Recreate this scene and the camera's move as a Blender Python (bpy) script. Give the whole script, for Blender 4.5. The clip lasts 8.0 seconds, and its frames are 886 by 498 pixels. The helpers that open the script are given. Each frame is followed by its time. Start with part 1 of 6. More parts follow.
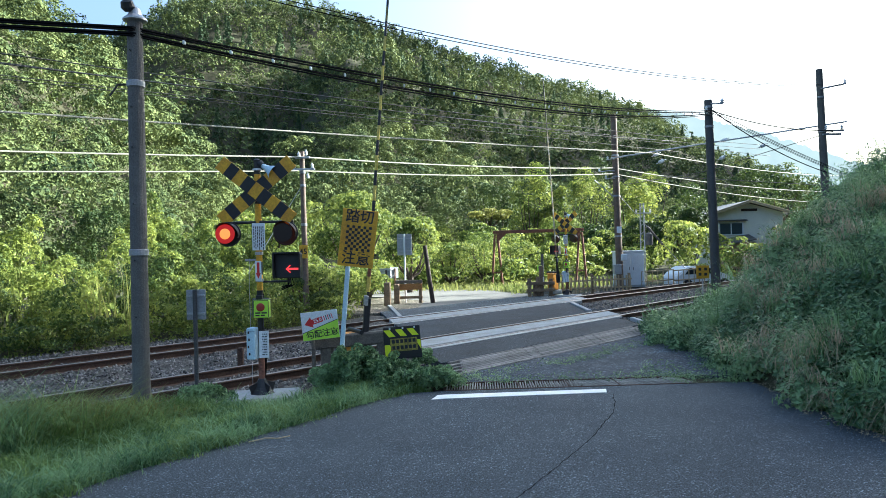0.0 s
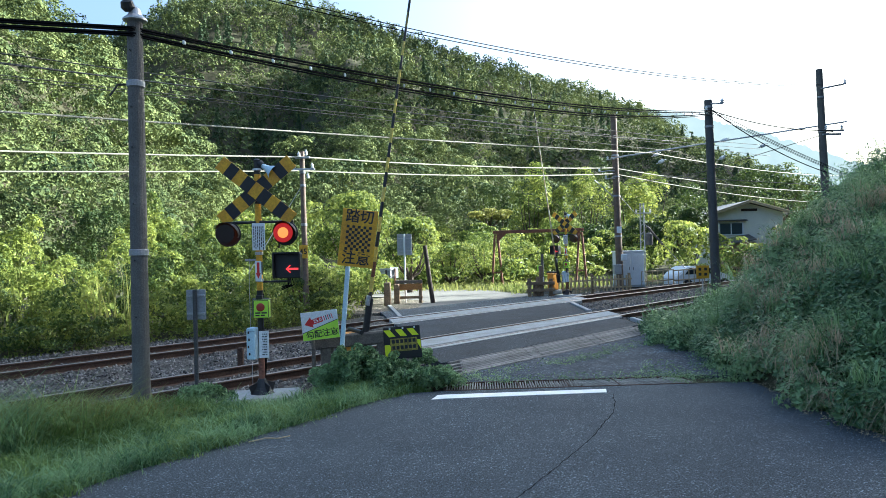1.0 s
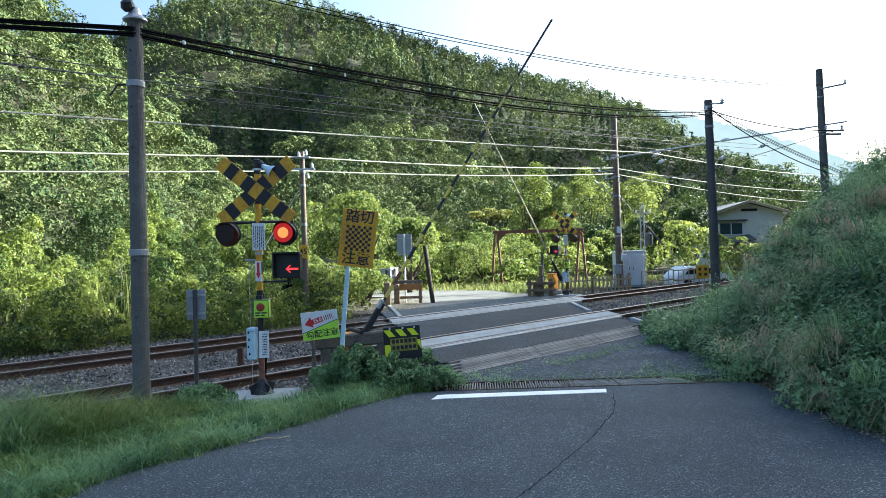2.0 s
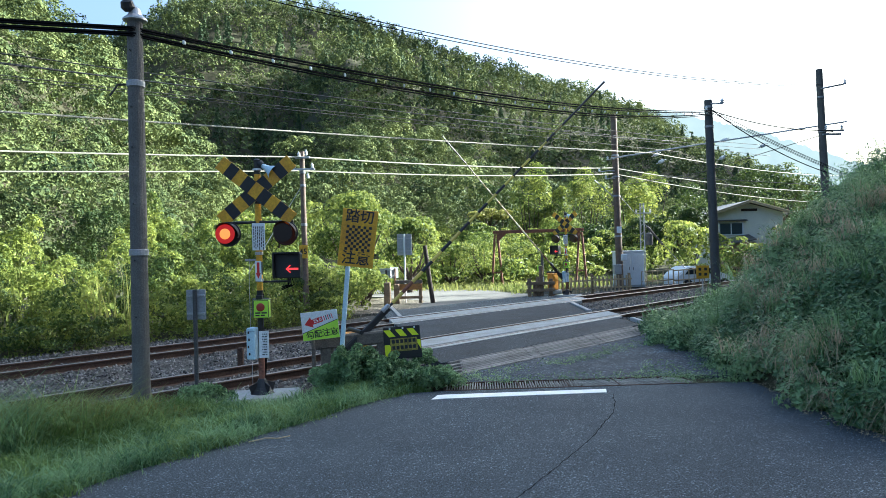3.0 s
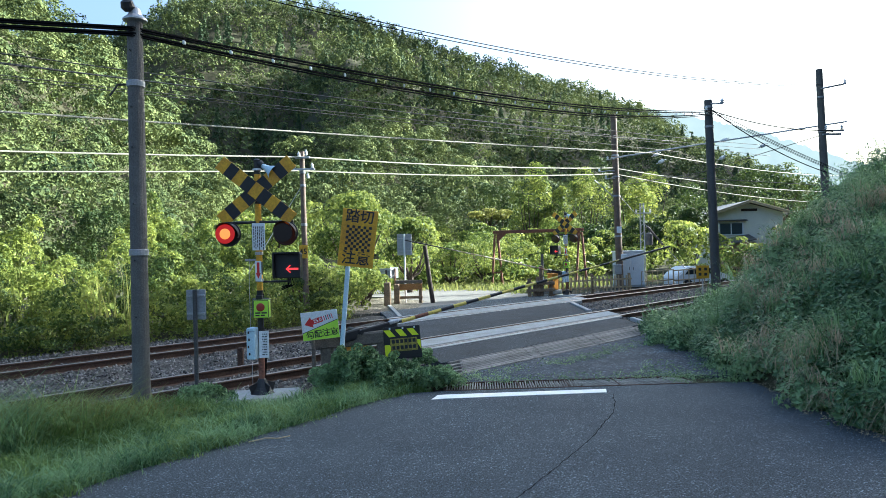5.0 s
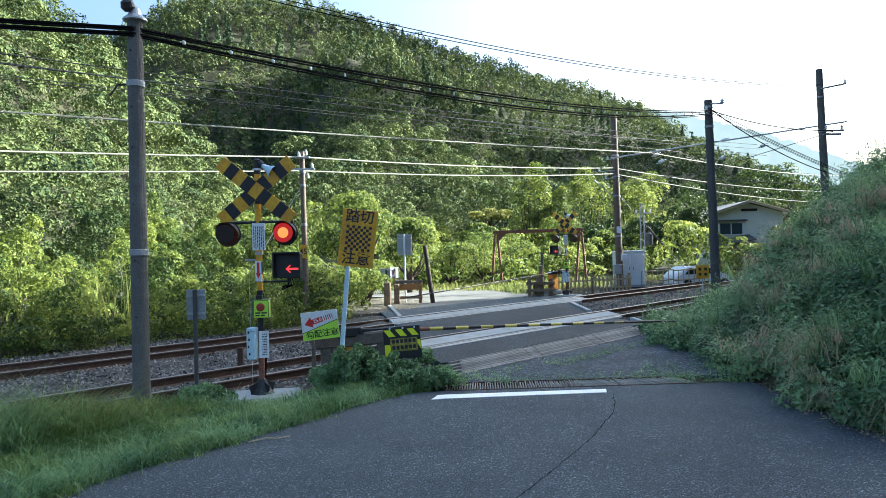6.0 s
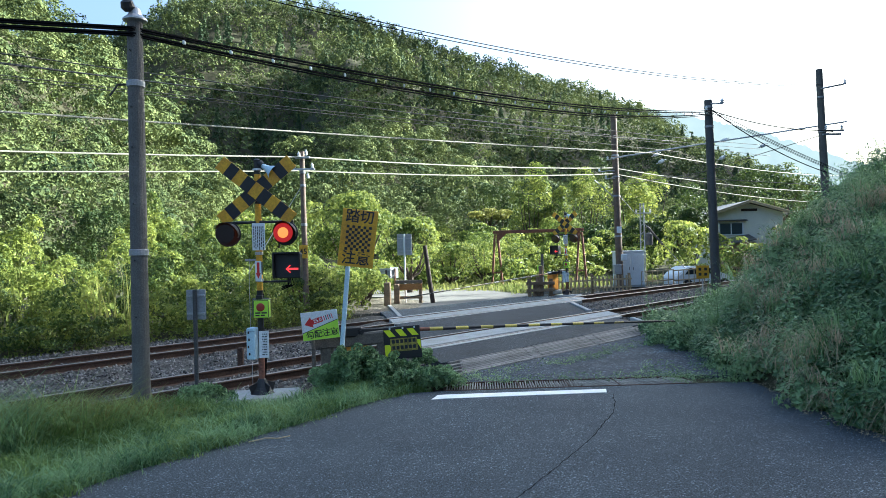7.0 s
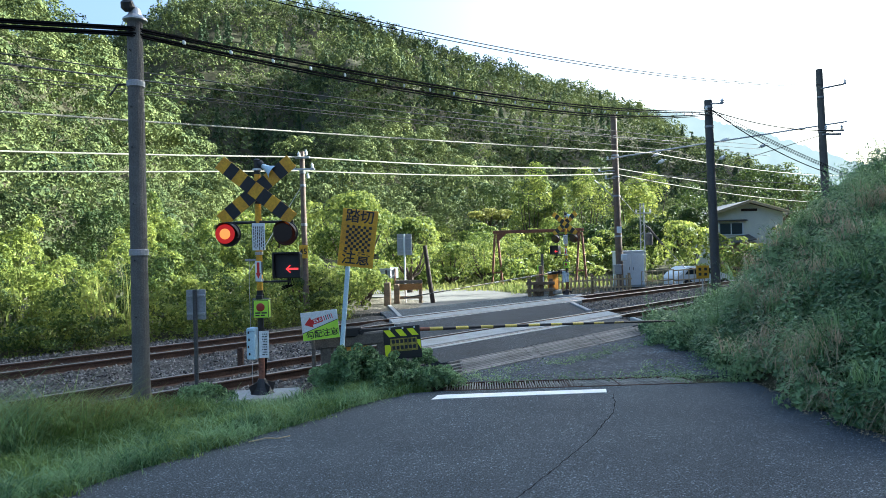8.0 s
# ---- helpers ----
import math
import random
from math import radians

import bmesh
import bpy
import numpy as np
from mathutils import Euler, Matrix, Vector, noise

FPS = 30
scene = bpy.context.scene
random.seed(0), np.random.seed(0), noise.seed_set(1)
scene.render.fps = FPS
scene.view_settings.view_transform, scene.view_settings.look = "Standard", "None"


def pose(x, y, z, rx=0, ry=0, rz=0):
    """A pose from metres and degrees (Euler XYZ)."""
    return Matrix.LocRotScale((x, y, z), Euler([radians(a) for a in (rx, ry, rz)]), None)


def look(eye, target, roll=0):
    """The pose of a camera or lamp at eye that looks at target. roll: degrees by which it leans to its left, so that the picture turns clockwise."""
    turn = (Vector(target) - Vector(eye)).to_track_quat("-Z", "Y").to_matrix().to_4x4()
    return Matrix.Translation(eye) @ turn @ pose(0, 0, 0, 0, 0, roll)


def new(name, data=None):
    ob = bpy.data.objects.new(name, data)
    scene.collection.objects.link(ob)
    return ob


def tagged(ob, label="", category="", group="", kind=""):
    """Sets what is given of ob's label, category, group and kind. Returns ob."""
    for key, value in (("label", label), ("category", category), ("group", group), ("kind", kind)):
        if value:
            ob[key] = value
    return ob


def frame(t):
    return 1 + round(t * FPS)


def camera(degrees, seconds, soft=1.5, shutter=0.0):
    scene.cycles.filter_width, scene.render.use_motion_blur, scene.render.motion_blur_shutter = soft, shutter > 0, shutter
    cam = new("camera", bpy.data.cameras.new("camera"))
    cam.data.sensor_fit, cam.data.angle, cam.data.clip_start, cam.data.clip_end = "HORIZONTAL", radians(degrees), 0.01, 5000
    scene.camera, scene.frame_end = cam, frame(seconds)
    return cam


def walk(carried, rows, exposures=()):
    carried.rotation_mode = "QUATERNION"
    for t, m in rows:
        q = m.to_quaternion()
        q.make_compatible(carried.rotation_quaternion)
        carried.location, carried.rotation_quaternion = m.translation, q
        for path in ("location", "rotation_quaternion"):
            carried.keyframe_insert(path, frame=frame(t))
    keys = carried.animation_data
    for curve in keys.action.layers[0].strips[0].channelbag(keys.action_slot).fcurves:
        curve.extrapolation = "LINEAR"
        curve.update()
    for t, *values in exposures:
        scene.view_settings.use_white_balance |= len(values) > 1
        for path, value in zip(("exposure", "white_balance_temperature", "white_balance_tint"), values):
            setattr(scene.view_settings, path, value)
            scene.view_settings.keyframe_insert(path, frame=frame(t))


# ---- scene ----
# A level crossing of two railway tracks under wooded hills, early morning.
# x to the right, y along the road, z up; the rail heads lie at z = 0.
cam = camera(67.0, 8.0, soft=0.6)
EYE = look((0, 0, 1.95), (0, 10, 1.95), roll=-1.4)
walk(cam, [(0.0, EYE), (8.0, EYE)], exposures=[(0.0, 2.55, 5250, 1), (8.0, 2.55, 5250, 1)])

# ---- daylight: a low sun from the side, above the far hill's shoulder ----
SUN_AZ, SUN_EL = 66.0, 26.0          # degrees to the right of the road's direction, and above the horizon
world = bpy.data.worlds.new("sky")
scene.world = world
world.use_nodes = True
wn = world.node_tree.nodes
sky = wn.new("ShaderNodeTexSky")
sky.sky_type = "NISHITA"
sky.sun_disc = False
sky.sun_elevation, sky.sun_rotation = radians(SUN_EL), radians(SUN_AZ)
sky.air_density, sky.dust_density, sky.ozone_density = 1.0, 9.0, 1.3
wn["Background"].inputs["Strength"].default_value = 0.082
world.node_tree.links.new(sky.outputs["Color"], wn["Background"].inputs["Color"])
sun = new("sun", bpy.data.lights.new("sun", "SUN"))
sun.data.energy, sun.data.angle, sun.data.color = 5.0, radians(0.5), (1.0, 0.9, 0.72)
SUN_DIR = Vector((math.sin(radians(SUN_AZ)) * math.cos(radians(SUN_EL)), math.cos(radians(SUN_AZ)) * math.cos(radians(SUN_EL)), math.sin(radians(SUN_EL))))
sun.matrix_world = look(SUN_DIR * 100, (0, 0, 0))


# ---- materials ----
def shade(name, colour, rough=0.7, metal=0.0, vary=0.25, fine=60.0, coarse=3.0, bump=0.15, tint=None, rnd=0.0, island=0.0, spec=0.4, coat=0.0, speck=0.0):
    """A surface with grain and stains at two scales; tint: the colour of the stains; rnd, island: how far pieces differ."""
    m = bpy.data.materials.new(name)
    m.use_nodes = True
    n, l = m.node_tree.nodes, m.node_tree.links
    b = n["Principled BSDF"]
    b.inputs["Roughness"].default_value, b.inputs["Metallic"].default_value = rough, metal
    b.inputs["Specular IOR Level"].default_value = spec
    b.inputs["Coat Weight"].default_value = coat
    co = n.new("ShaderNodeTexCoord")
    big, small = n.new("ShaderNodeTexNoise"), n.new("ShaderNodeTexNoise")
    for t, s, d in ((big, coarse, 5), (small, fine, 3)):
        t.inputs["Scale"].default_value, t.inputs["Detail"].default_value = s, d
        t.inputs["Roughness"].default_value = 0.65
        l.new(co.outputs["Object"], t.inputs["Vector"])
    ramp = n.new("ShaderNodeMapRange")
    ramp.inputs["From Min"].default_value, ramp.inputs["From Max"].default_value = 0.35, 0.7
    l.new(big.outputs["Fac"], ramp.inputs["Value"])
    mix = n.new("ShaderNodeMix")
    mix.data_type = "RGBA"
    c = Vector(colour)
    t = Vector(tint) if tint else c * (1 - vary)
    mix.inputs["A"].default_value, mix.inputs["B"].default_value = (*c, 1), (*t, 1)
    l.new(ramp.outputs["Result"], mix.inputs["Factor"])
    hsv = n.new("ShaderNodeHueSaturation")
    l.new(mix.outputs["Result"], hsv.inputs["Color"])
    val = n.new("ShaderNodeMapRange")
    val.inputs["From Min"].default_value, val.inputs["From Max"].default_value = 0.34, 0.66
    val.inputs["To Min"].default_value, val.inputs["To Max"].default_value = 1 - vary, 1 + vary
    l.new(small.outputs["Fac"], val.inputs["Value"])
    out = val.outputs["Result"]
    if rnd or island:
        pick = n.new("ShaderNodeNewGeometry" if island else "ShaderNodeObjectInfo")
        amt = max(rnd, island)
        r = n.new("ShaderNodeMapRange")
        r.inputs["To Min"].default_value, r.inputs["To Max"].default_value = 1 - amt, 1 + amt
        l.new(pick.outputs["Random Per Island" if island else "Random"], r.inputs["Value"])
        mul = n.new("ShaderNodeMath")
        mul.operation = "MULTIPLY"
        l.new(out, mul.inputs[0]), l.new(r.outputs["Result"], mul.inputs[1])
        out = mul.outputs["Value"]
    if speck:
        grit = n.new("ShaderNodeTexVoronoi")
        grit.inputs["Scale"].default_value = speck
        l.new(co.outputs["Object"], grit.inputs["Vector"])
        sep = n.new("ShaderNodeSeparateColor")
        l.new(grit.outputs["Color"], sep.inputs["Color"])
        curve = n.new("ShaderNodeMath")
        curve.operation = "POWER"
        curve.inputs[1].default_value = 10.0
        l.new(sep.outputs["Red"], curve.inputs[0])
        r = n.new("ShaderNodeMapRange")
        r.inputs["To Min"].default_value, r.inputs["To Max"].default_value = 0.88, 3.6
        l.new(curve.outputs["Value"], r.inputs["Value"])
        mul = n.new("ShaderNodeMath")
        mul.operation = "MULTIPLY"
        l.new(out, mul.inputs[0]), l.new(r.outputs["Result"], mul.inputs[1])
        out = mul.outputs["Value"]
    l.new(out, hsv.inputs["Value"])
    l.new(hsv.outputs["Color"], b.inputs["Base Color"])
    if bump:
        bu = n.new("ShaderNodeBump")
        bu.inputs["Strength"].default_value, bu.inputs["Distance"].default_value = bump, 0.02
        l.new(small.outputs["Fac"], bu.inputs["Height"])
        l.new(bu.outputs["Normal"], b.inputs["Normal"])
    return m


def leafy(name, colour, other, through_leaf=0.35, rough=0.5, coarse=0.25, mixed=0.45, spec=0.14):
    """Leaves: two greens that differ leaf by leaf and from patch to patch, lit through from behind."""
    m = bpy.data.materials.new(name)
    m.use_nodes = True
    n, l = m.node_tree.nodes, m.node_tree.links
    b = n["Principled BSDF"]
    b.inputs["Roughness"].default_value = rough
    b.inputs["Specular IOR Level"].default_value = spec
    co, patch, geo = n.new("ShaderNodeTexCoord"), n.new("ShaderNodeTexNoise"), n.new("ShaderNodeNewGeometry")
    patch.inputs["Scale"].default_value, patch.inputs["Detail"].default_value = coarse, 4
    l.new(co.outputs["Object"], patch.inputs["Vector"])
    add = n.new("ShaderNodeMath")
    add.operation = "ADD"
    half = n.new("ShaderNodeMapRange")
    half.inputs["To Min"].default_value, half.inputs["To Max"].default_value = -mixed, mixed
    l.new(geo.outputs["Random Per Island"], half.inputs["Value"])
    sharp = n.new("ShaderNodeMapRange")
    sharp.inputs["From Min"].default_value, sharp.inputs["From Max"].default_value = 0.35, 0.65
    l.new(patch.outputs["Fac"], sharp.inputs["Value"])
    l.new(sharp.outputs["Result"], add.inputs[0]), l.new(half.outputs["Result"], add.inputs[1])
    add.use_clamp = True
    mix = n.new("ShaderNodeMix")
    mix.data_type = "RGBA"
    mix.inputs["A"].default_value, mix.inputs["B"].default_value = (*colour, 1), (*other, 1)
    l.new(add.outputs["Value"], mix.inputs["Factor"])
    l.new(mix.outputs["Result"], b.inputs["Base Color"])
    tr = n.new("ShaderNodeBsdfTranslucent")
    warm = n.new("ShaderNodeHueSaturation")
    warm.inputs["Hue"].default_value, warm.inputs["Value"].default_value = 0.485, 1.6
    l.new(mix.outputs["Result"], warm.inputs["Color"]), l.new(warm.outputs["Color"], tr.inputs["Color"])
    both = n.new("ShaderNodeMixShader")
    both.inputs["Fac"].default_value = through_leaf
    l.new(b.outputs["BSDF"], both.inputs[1]), l.new(tr.outputs["BSDF"], both.inputs[2])
    l.new(both.outputs["Shader"], n["Material Output"].inputs["Surface"])
    return m


def glowing(name, colour, strength):
    m = bpy.data.materials.new(name)
    m.use_nodes = True
    b = m.node_tree.nodes["Principled BSDF"]
    b.inputs["Base Color"].default_value = (*(0.12 * c for c in colour), 1)
    b.inputs["Emission Color"].default_value, b.inputs["Emission Strength"].default_value = (*colour, 1), strength
    return m


M = dict(
    asphalt=shade("asphalt", (0.055, 0.068, 0.08), 0.85, vary=1.0, fine=75, coarse=0.7, bump=0.8, tint=(0.036, 0.045, 0.055), spec=0.3, speck=80),
    asphalt_dark=shade("newer asphalt", (0.038, 0.046, 0.055), 0.85, vary=0.5, fine=110, coarse=1.1, bump=0.6, tint=(0.028, 0.029, 0.032), spec=0.25, speck=65),
    apron=shade("gritty patched asphalt", (0.066, 0.08, 0.094), 0.9, vary=0.8, fine=50, coarse=1.6, bump=0.7, tint=(0.042, 0.046, 0.052), spec=0.2, speck=45),
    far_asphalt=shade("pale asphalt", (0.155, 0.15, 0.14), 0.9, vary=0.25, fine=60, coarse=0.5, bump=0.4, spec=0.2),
    soil=shade("soil", (0.06, 0.052, 0.034), 0.95, vary=0.4, fine=25, coarse=0.6, bump=0.6, tint=(0.03, 0.04, 0.016), spec=0.1),
    stone=shade("ballast stone", (0.14, 0.135, 0.13), 0.85, vary=0.3, fine=30, coarse=2, bump=0.3, island=0.75, spec=0.25),
    gravel_bed=shade("ballast bed", (0.07, 0.066, 0.062), 0.95, vary=0.5, fine=22, coarse=2, bump=0.9, spec=0.15, speck=22),
    rail=shade("rusty rail", (0.075, 0.042, 0.028), 0.75, metal=0.2, vary=0.35, fine=40, coarse=4, bump=0.3),
    rail_top=shade("worn rail head", (0.2, 0.18, 0.17), 0.4, metal=0.8, vary=0.15, fine=60, coarse=5, bump=0.05),
    concrete=shade("concrete", (0.33, 0.35, 0.36), 0.85, vary=0.25, fine=70, coarse=2.2, bump=0.3, tint=(0.25, 0.25, 0.24), spec=0.25, rnd=0.1),
    dark_concrete=shade("weathered concrete", (0.17, 0.16, 0.15), 0.85, vary=0.3, fine=60, coarse=3, bump=0.35, tint=(0.1, 0.095, 0.085), spec=0.25),
    pole=shade("pole concrete", (0.125, 0.12, 0.113), 0.8, vary=0.3, fine=70, coarse=2.5, bump=0.2, tint=(0.08, 0.075, 0.07)),
    pole_dark=shade("dark steel pole", (0.07, 0.07, 0.072), 0.6, vary=0.3, fine=60, coarse=2.5, bump=0.15),
    pole_rust=shade("rust-stained pole", (0.17, 0.13, 0.1), 0.7, vary=0.35, fine=45, coarse=1.2, bump=0.2, tint=(0.09, 0.05, 0.035)),
    white_paint=shade("road paint", (0.78, 0.79, 0.8), 0.7, vary=0.12, fine=70, coarse=4, bump=0.15),
    white_steel=shade("white painted steel", (0.7, 0.72, 0.74), 0.45, vary=0.1, fine=50, coarse=3, bump=0.04),
    pale_blue=shade("pale blue paint", (0.52, 0.66, 0.74), 0.5, vary=0.12, fine=50, coarse=5, bump=0.05),
    yellow=shade("yellow enamel", (0.62, 0.35, 0.014), 0.5, vary=0.18, fine=40, coarse=4, bump=0.06, tint=(0.45, 0.22, 0.02)),
    boom_yellow=shade("faded boom yellow", (0.6, 0.47, 0.08), 0.55, vary=0.2, fine=40, coarse=4, bump=0.06, tint=(0.45, 0.36, 0.1)),
    lemon=shade("lemon reflective sheet", (0.72, 0.78, 0.02), 0.4, vary=0.08, fine=80, coarse=5, bump=0.03),
    lime=shade("lime reflective sheet", (0.5, 0.78, 0.06), 0.4, vary=0.06, fine=80, coarse=5, bump=0.03),
    black=shade("black paint", (0.018, 0.018, 0.02), 0.5, vary=0.2, fine=50, coarse=4, bump=0.08),
    cable=shade("cable sheath", (0.005, 0.005, 0.006), 0.8, vary=0.2, fine=40, coarse=3, bump=0.05, spec=0.1),
    wire=shade("bright conductor", (0.46, 0.43, 0.35), 0.5, metal=0.2, vary=0.1, fine=40, coarse=3, bump=0.0),
    copper=shade("tarnished contact wire", (0.1, 0.09, 0.08), 0.5, metal=0.4, vary=0.2, fine=40, coarse=3, bump=0.0),
    tar=shade("dusty tar", (0.02, 0.021, 0.024), 1.0, vary=0.3, fine=60, coarse=6, bump=0.2, spec=0.0),
    steel=shade("galvanised steel", (0.42, 0.43, 0.45), 0.45, metal=0.6, vary=0.2, fine=40, coarse=4, bump=0.06),
    sign_back=shade("grey sign back", (0.3, 0.31, 0.33), 0.5, metal=0.3, vary=0.15, fine=40, coarse=4, bump=0.05),
    grate=shade("dusty grating", (0.27, 0.27, 0.25), 0.8, vary=0.35, fine=40, coarse=5, bump=0.3, tint=(0.15, 0.14, 0.12), rnd=0.3),
    wood=shade("weathered timber", (0.28, 0.19, 0.11), 0.85, vary=0.35, fine=35, coarse=4, bump=0.4, tint=(0.1, 0.075, 0.055), rnd=0.15),
    wood_dark=shade("tarred timber", (0.045, 0.03, 0.022), 0.8, vary=0.3, fine=35, coarse=4, bump=0.4),
    wood_grey=shade("grey timber", (0.15, 0.125, 0.1), 0.9, vary=0.35, fine=40, coarse=5, bump=0.45, tint=(0.08, 0.07, 0.06)),
    pale_wood=shade("pale fence timber", (0.42, 0.33, 0.2), 0.8, vary=0.25, fine=30, coarse=4, bump=0.3, rnd=0.15),
    orange=shade("orange machine paint", (0.72, 0.32, 0.03), 0.45, vary=0.15, fine=40, coarse=4, bump=0.06, tint=(0.5, 0.2, 0.03)),
    rust=shade("rust", (0.2, 0.085, 0.05), 0.85, vary=0.35, fine=30, coarse=2.5, bump=0.3, tint=(0.1, 0.05, 0.04)),
    red=shade("signal red", (0.55, 0.03, 0.03), 0.5, vary=0.1, fine=40, coarse=4, bump=0.03),
    button_red=shade("faded button red", (0.3, 0.04, 0.025), 0.5, vary=0.15, fine=40, coarse=4, bump=0.03),
    dark_lens=shade("dark red lens", (0.012, 0.004, 0.004), 0.35, vary=0.1, fine=40, coarse=4, bump=0.0, coat=0.3),
    ink=shade("printed ink", (0.02, 0.02, 0.025), 0.6, vary=0.05, fine=80, coarse=8, bump=0.0),
    plaster=shade("cream plaster", (0.74, 0.71, 0.63), 0.85, vary=0.1, fine=25, coarse=1, bump=0.15),
    roof=shade("dark roof sheet", (0.09, 0.085, 0.085), 0.5, vary=0.2, fine=25, coarse=2, bump=0.2),
    bark=shade("bark", (0.08, 0.06, 0.045), 0.9, vary=0.4, fine=18, coarse=3, bump=0.7),
    forest=leafy("broadleaf forest", (0.034, 0.056, 0.023), (0.15, 0.178, 0.06), 0.1, 0.75, 0.16, 0.3, 0.1),
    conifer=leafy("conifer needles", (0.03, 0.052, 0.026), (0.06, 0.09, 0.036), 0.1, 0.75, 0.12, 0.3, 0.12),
    # shrub and deep are lit and shaded leaf greens, light put into colour
    shrub=leafy("sunlit shrub leaves", (0.055, 0.09, 0.02), (0.24, 0.28, 0.06), 0.34, 0.5, 0.5),
    reed=leafy("tall reed leaves", (0.09, 0.12, 0.03), (0.17, 0.18, 0.055), 0.45, 0.5, 0.5),
    bank_leaf=leafy("bank weeds", (0.055, 0.11, 0.042), (0.24, 0.35, 0.155), 0.28, 0.42, 0.8, 0.6, 0.35),
    grass=leafy("lawn grass", (0.075, 0.135, 0.034), (0.22, 0.3, 0.1), 0.35, 0.5, 1.1),
    bank_grass=leafy("long bank grass", (0.06, 0.13, 0.045), (0.24, 0.36, 0.16), 0.3, 0.42, 1.6, 0.6, 0.3),
    straw=leafy("dry grass", (0.3, 0.25, 0.155), (0.46, 0.38, 0.25), 0.3, 0.6, 0.8),
    olive=leafy("olive-yellow crown", (0.12, 0.14, 0.03), (0.2, 0.205, 0.055), 0.35, 0.5, 0.5),
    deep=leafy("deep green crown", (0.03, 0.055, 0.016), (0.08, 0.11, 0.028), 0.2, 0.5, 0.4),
)


# ---- building helpers ----
def finish(bm, name, material, smooth=False):
    me = bpy.data.meshes.new(name)
    bmesh.ops.recalc_face_normals(bm, faces=bm.faces)
    if smooth:
        for f in bm.faces:
            f.smooth = True
    bm.to_mesh(me)
    bm.free()
    for m in material if isinstance(material, (list, tuple)) else [material]:
        me.materials.append(m)
    return me


def part(name, bm, material, parent, label="", smooth=False):
    ob = new(name, finish(bm, name, material, smooth))
    ob.parent = parent
    if label:
        tagged(ob, label)
    return ob


def thing(name, m, label, category, group="", kind=""):
    ob = new(name)
    ob.matrix_basis = m
    ob.empty_display_size = 0.2
    return tagged(ob, label, category, group, kind)


def solid(name, bm, material, label="", category="", group="", kind="", m=None, smooth=False):
    ob = new(name, finish(bm, name, material, smooth))
    if m is not None:
        ob.matrix_basis = m
    return tagged(ob, label, category, group, kind)


def box(size, at=(0, 0, 0), turn=(0, 0, 0), bevel=0.0, bm=None, index=0):
    """A box of that size about its centre, with bevelled edges, added to bm."""
    own = bmesh.new()
    bmesh.ops.create_cube(own, size=1, matrix=Matrix.Diagonal((*size, 1)))
    if bevel:
        bmesh.ops.bevel(own, geom=own.edges[:], offset=min(bevel, 0.45 * min(size)), segments=1, affect="EDGES")
    return merge(own, pose(*at, *turn), bm, index)


def merge(own, m, bm=None, index=0):
    own.transform(m)
    for f in own.faces:
        f.material_index = index
    if bm is None:
        return own
    me = bpy.data.meshes.new("t")
    own.to_mesh(me)
    own.free()
    bm.from_mesh(me)
    bpy.data.meshes.remove(me)
    return bm


def rod(a, b, r0, r1=None, sides=12, bm=None, index=0, caps=True):
    """A tapered rod from a to b."""
    a, b = Vector(a), Vector(b)
    own = bmesh.new()
    bmesh.ops.create_cone(own, cap_ends=caps, segments=sides, radius1=r0, radius2=r0 if r1 is None else r1, depth=(b - a).length)
    return merge(own, Matrix.Translation((a + b) / 2) @ (b - a).to_track_quat("Z", "Y").to_matrix().to_4x4(), bm, index)


def lathe(rings, sides=20, bm=None, m=None, index=0):
    """A turned form about z from (radius, height) rings, closed at both ends."""
    own = bmesh.new()
    loops = []
    for r, z in rings:
        loops.append([own.verts.new((r * math.cos(2 * math.pi * i / sides), r * math.sin(2 * math.pi * i / sides), z)) for i in range(sides)])
    for p, q in zip(loops, loops[1:]):
        for i in range(sides):
            own.faces.new((p[i], p[(i + 1) % sides], q[(i + 1) % sides], q[i]))
    own.faces.new(loops[0][::-1]), own.faces.new(loops[-1])
    return merge(own, m or Matrix(), bm, index)


def slab(outline, z0, z1, bm=None, index=0, m=None):
    """A plate with that outline in x and y, from z0 to z1."""
    own = bmesh.new()
    low = [own.verts.new((x, y, z0)) for x, y in outline]
    high = [own.verts.new((x, y, z1)) for x, y in outline]
    own.faces.new(high), own.faces.new(low[::-1])
    for i in range(len(outline)):
        j = (i + 1) % len(outline)
        own.faces.new((low[i], low[j], high[j], high[i]))
    return merge(own, m or Matrix(), bm, index)


def tube(points, r, sides=6, bm=None, index=0):
    """A bent tube through points."""
    own = bmesh.new()
    pts = [Vector(p) for p in points]
    loops = []
    for i, p in enumerate(pts):
        d = (pts[min(i + 1, len(pts) - 1)] - pts[max(i - 1, 0)]).normalized()
        q = d.to_track_quat("Z", "Y").to_matrix()
        loops.append([own.verts.new(p + q @ Vector((r * math.cos(2 * math.pi * k / sides), r * math.sin(2 * math.pi * k / sides), 0))) for k in range(sides)])
    for a, b in zip(loops, loops[1:]):
        for k in range(sides):
            own.faces.new((a[k], a[(k + 1) % sides], b[(k + 1) % sides], b[k]))
    own.faces.new(loops[0][::-1]), own.faces.new(loops[-1])
    return merge(own, Matrix(), bm, index)


def hang(a, b, sag, steps=24):
    """Points of a wire that hangs from a to b."""
    a, b = Vector(a), Vector(b)
    return [a.lerp(b, i / steps) - Vector((0, 0, 4 * sag * (i / steps) * (1 - i / steps))) for i in range(steps + 1)]


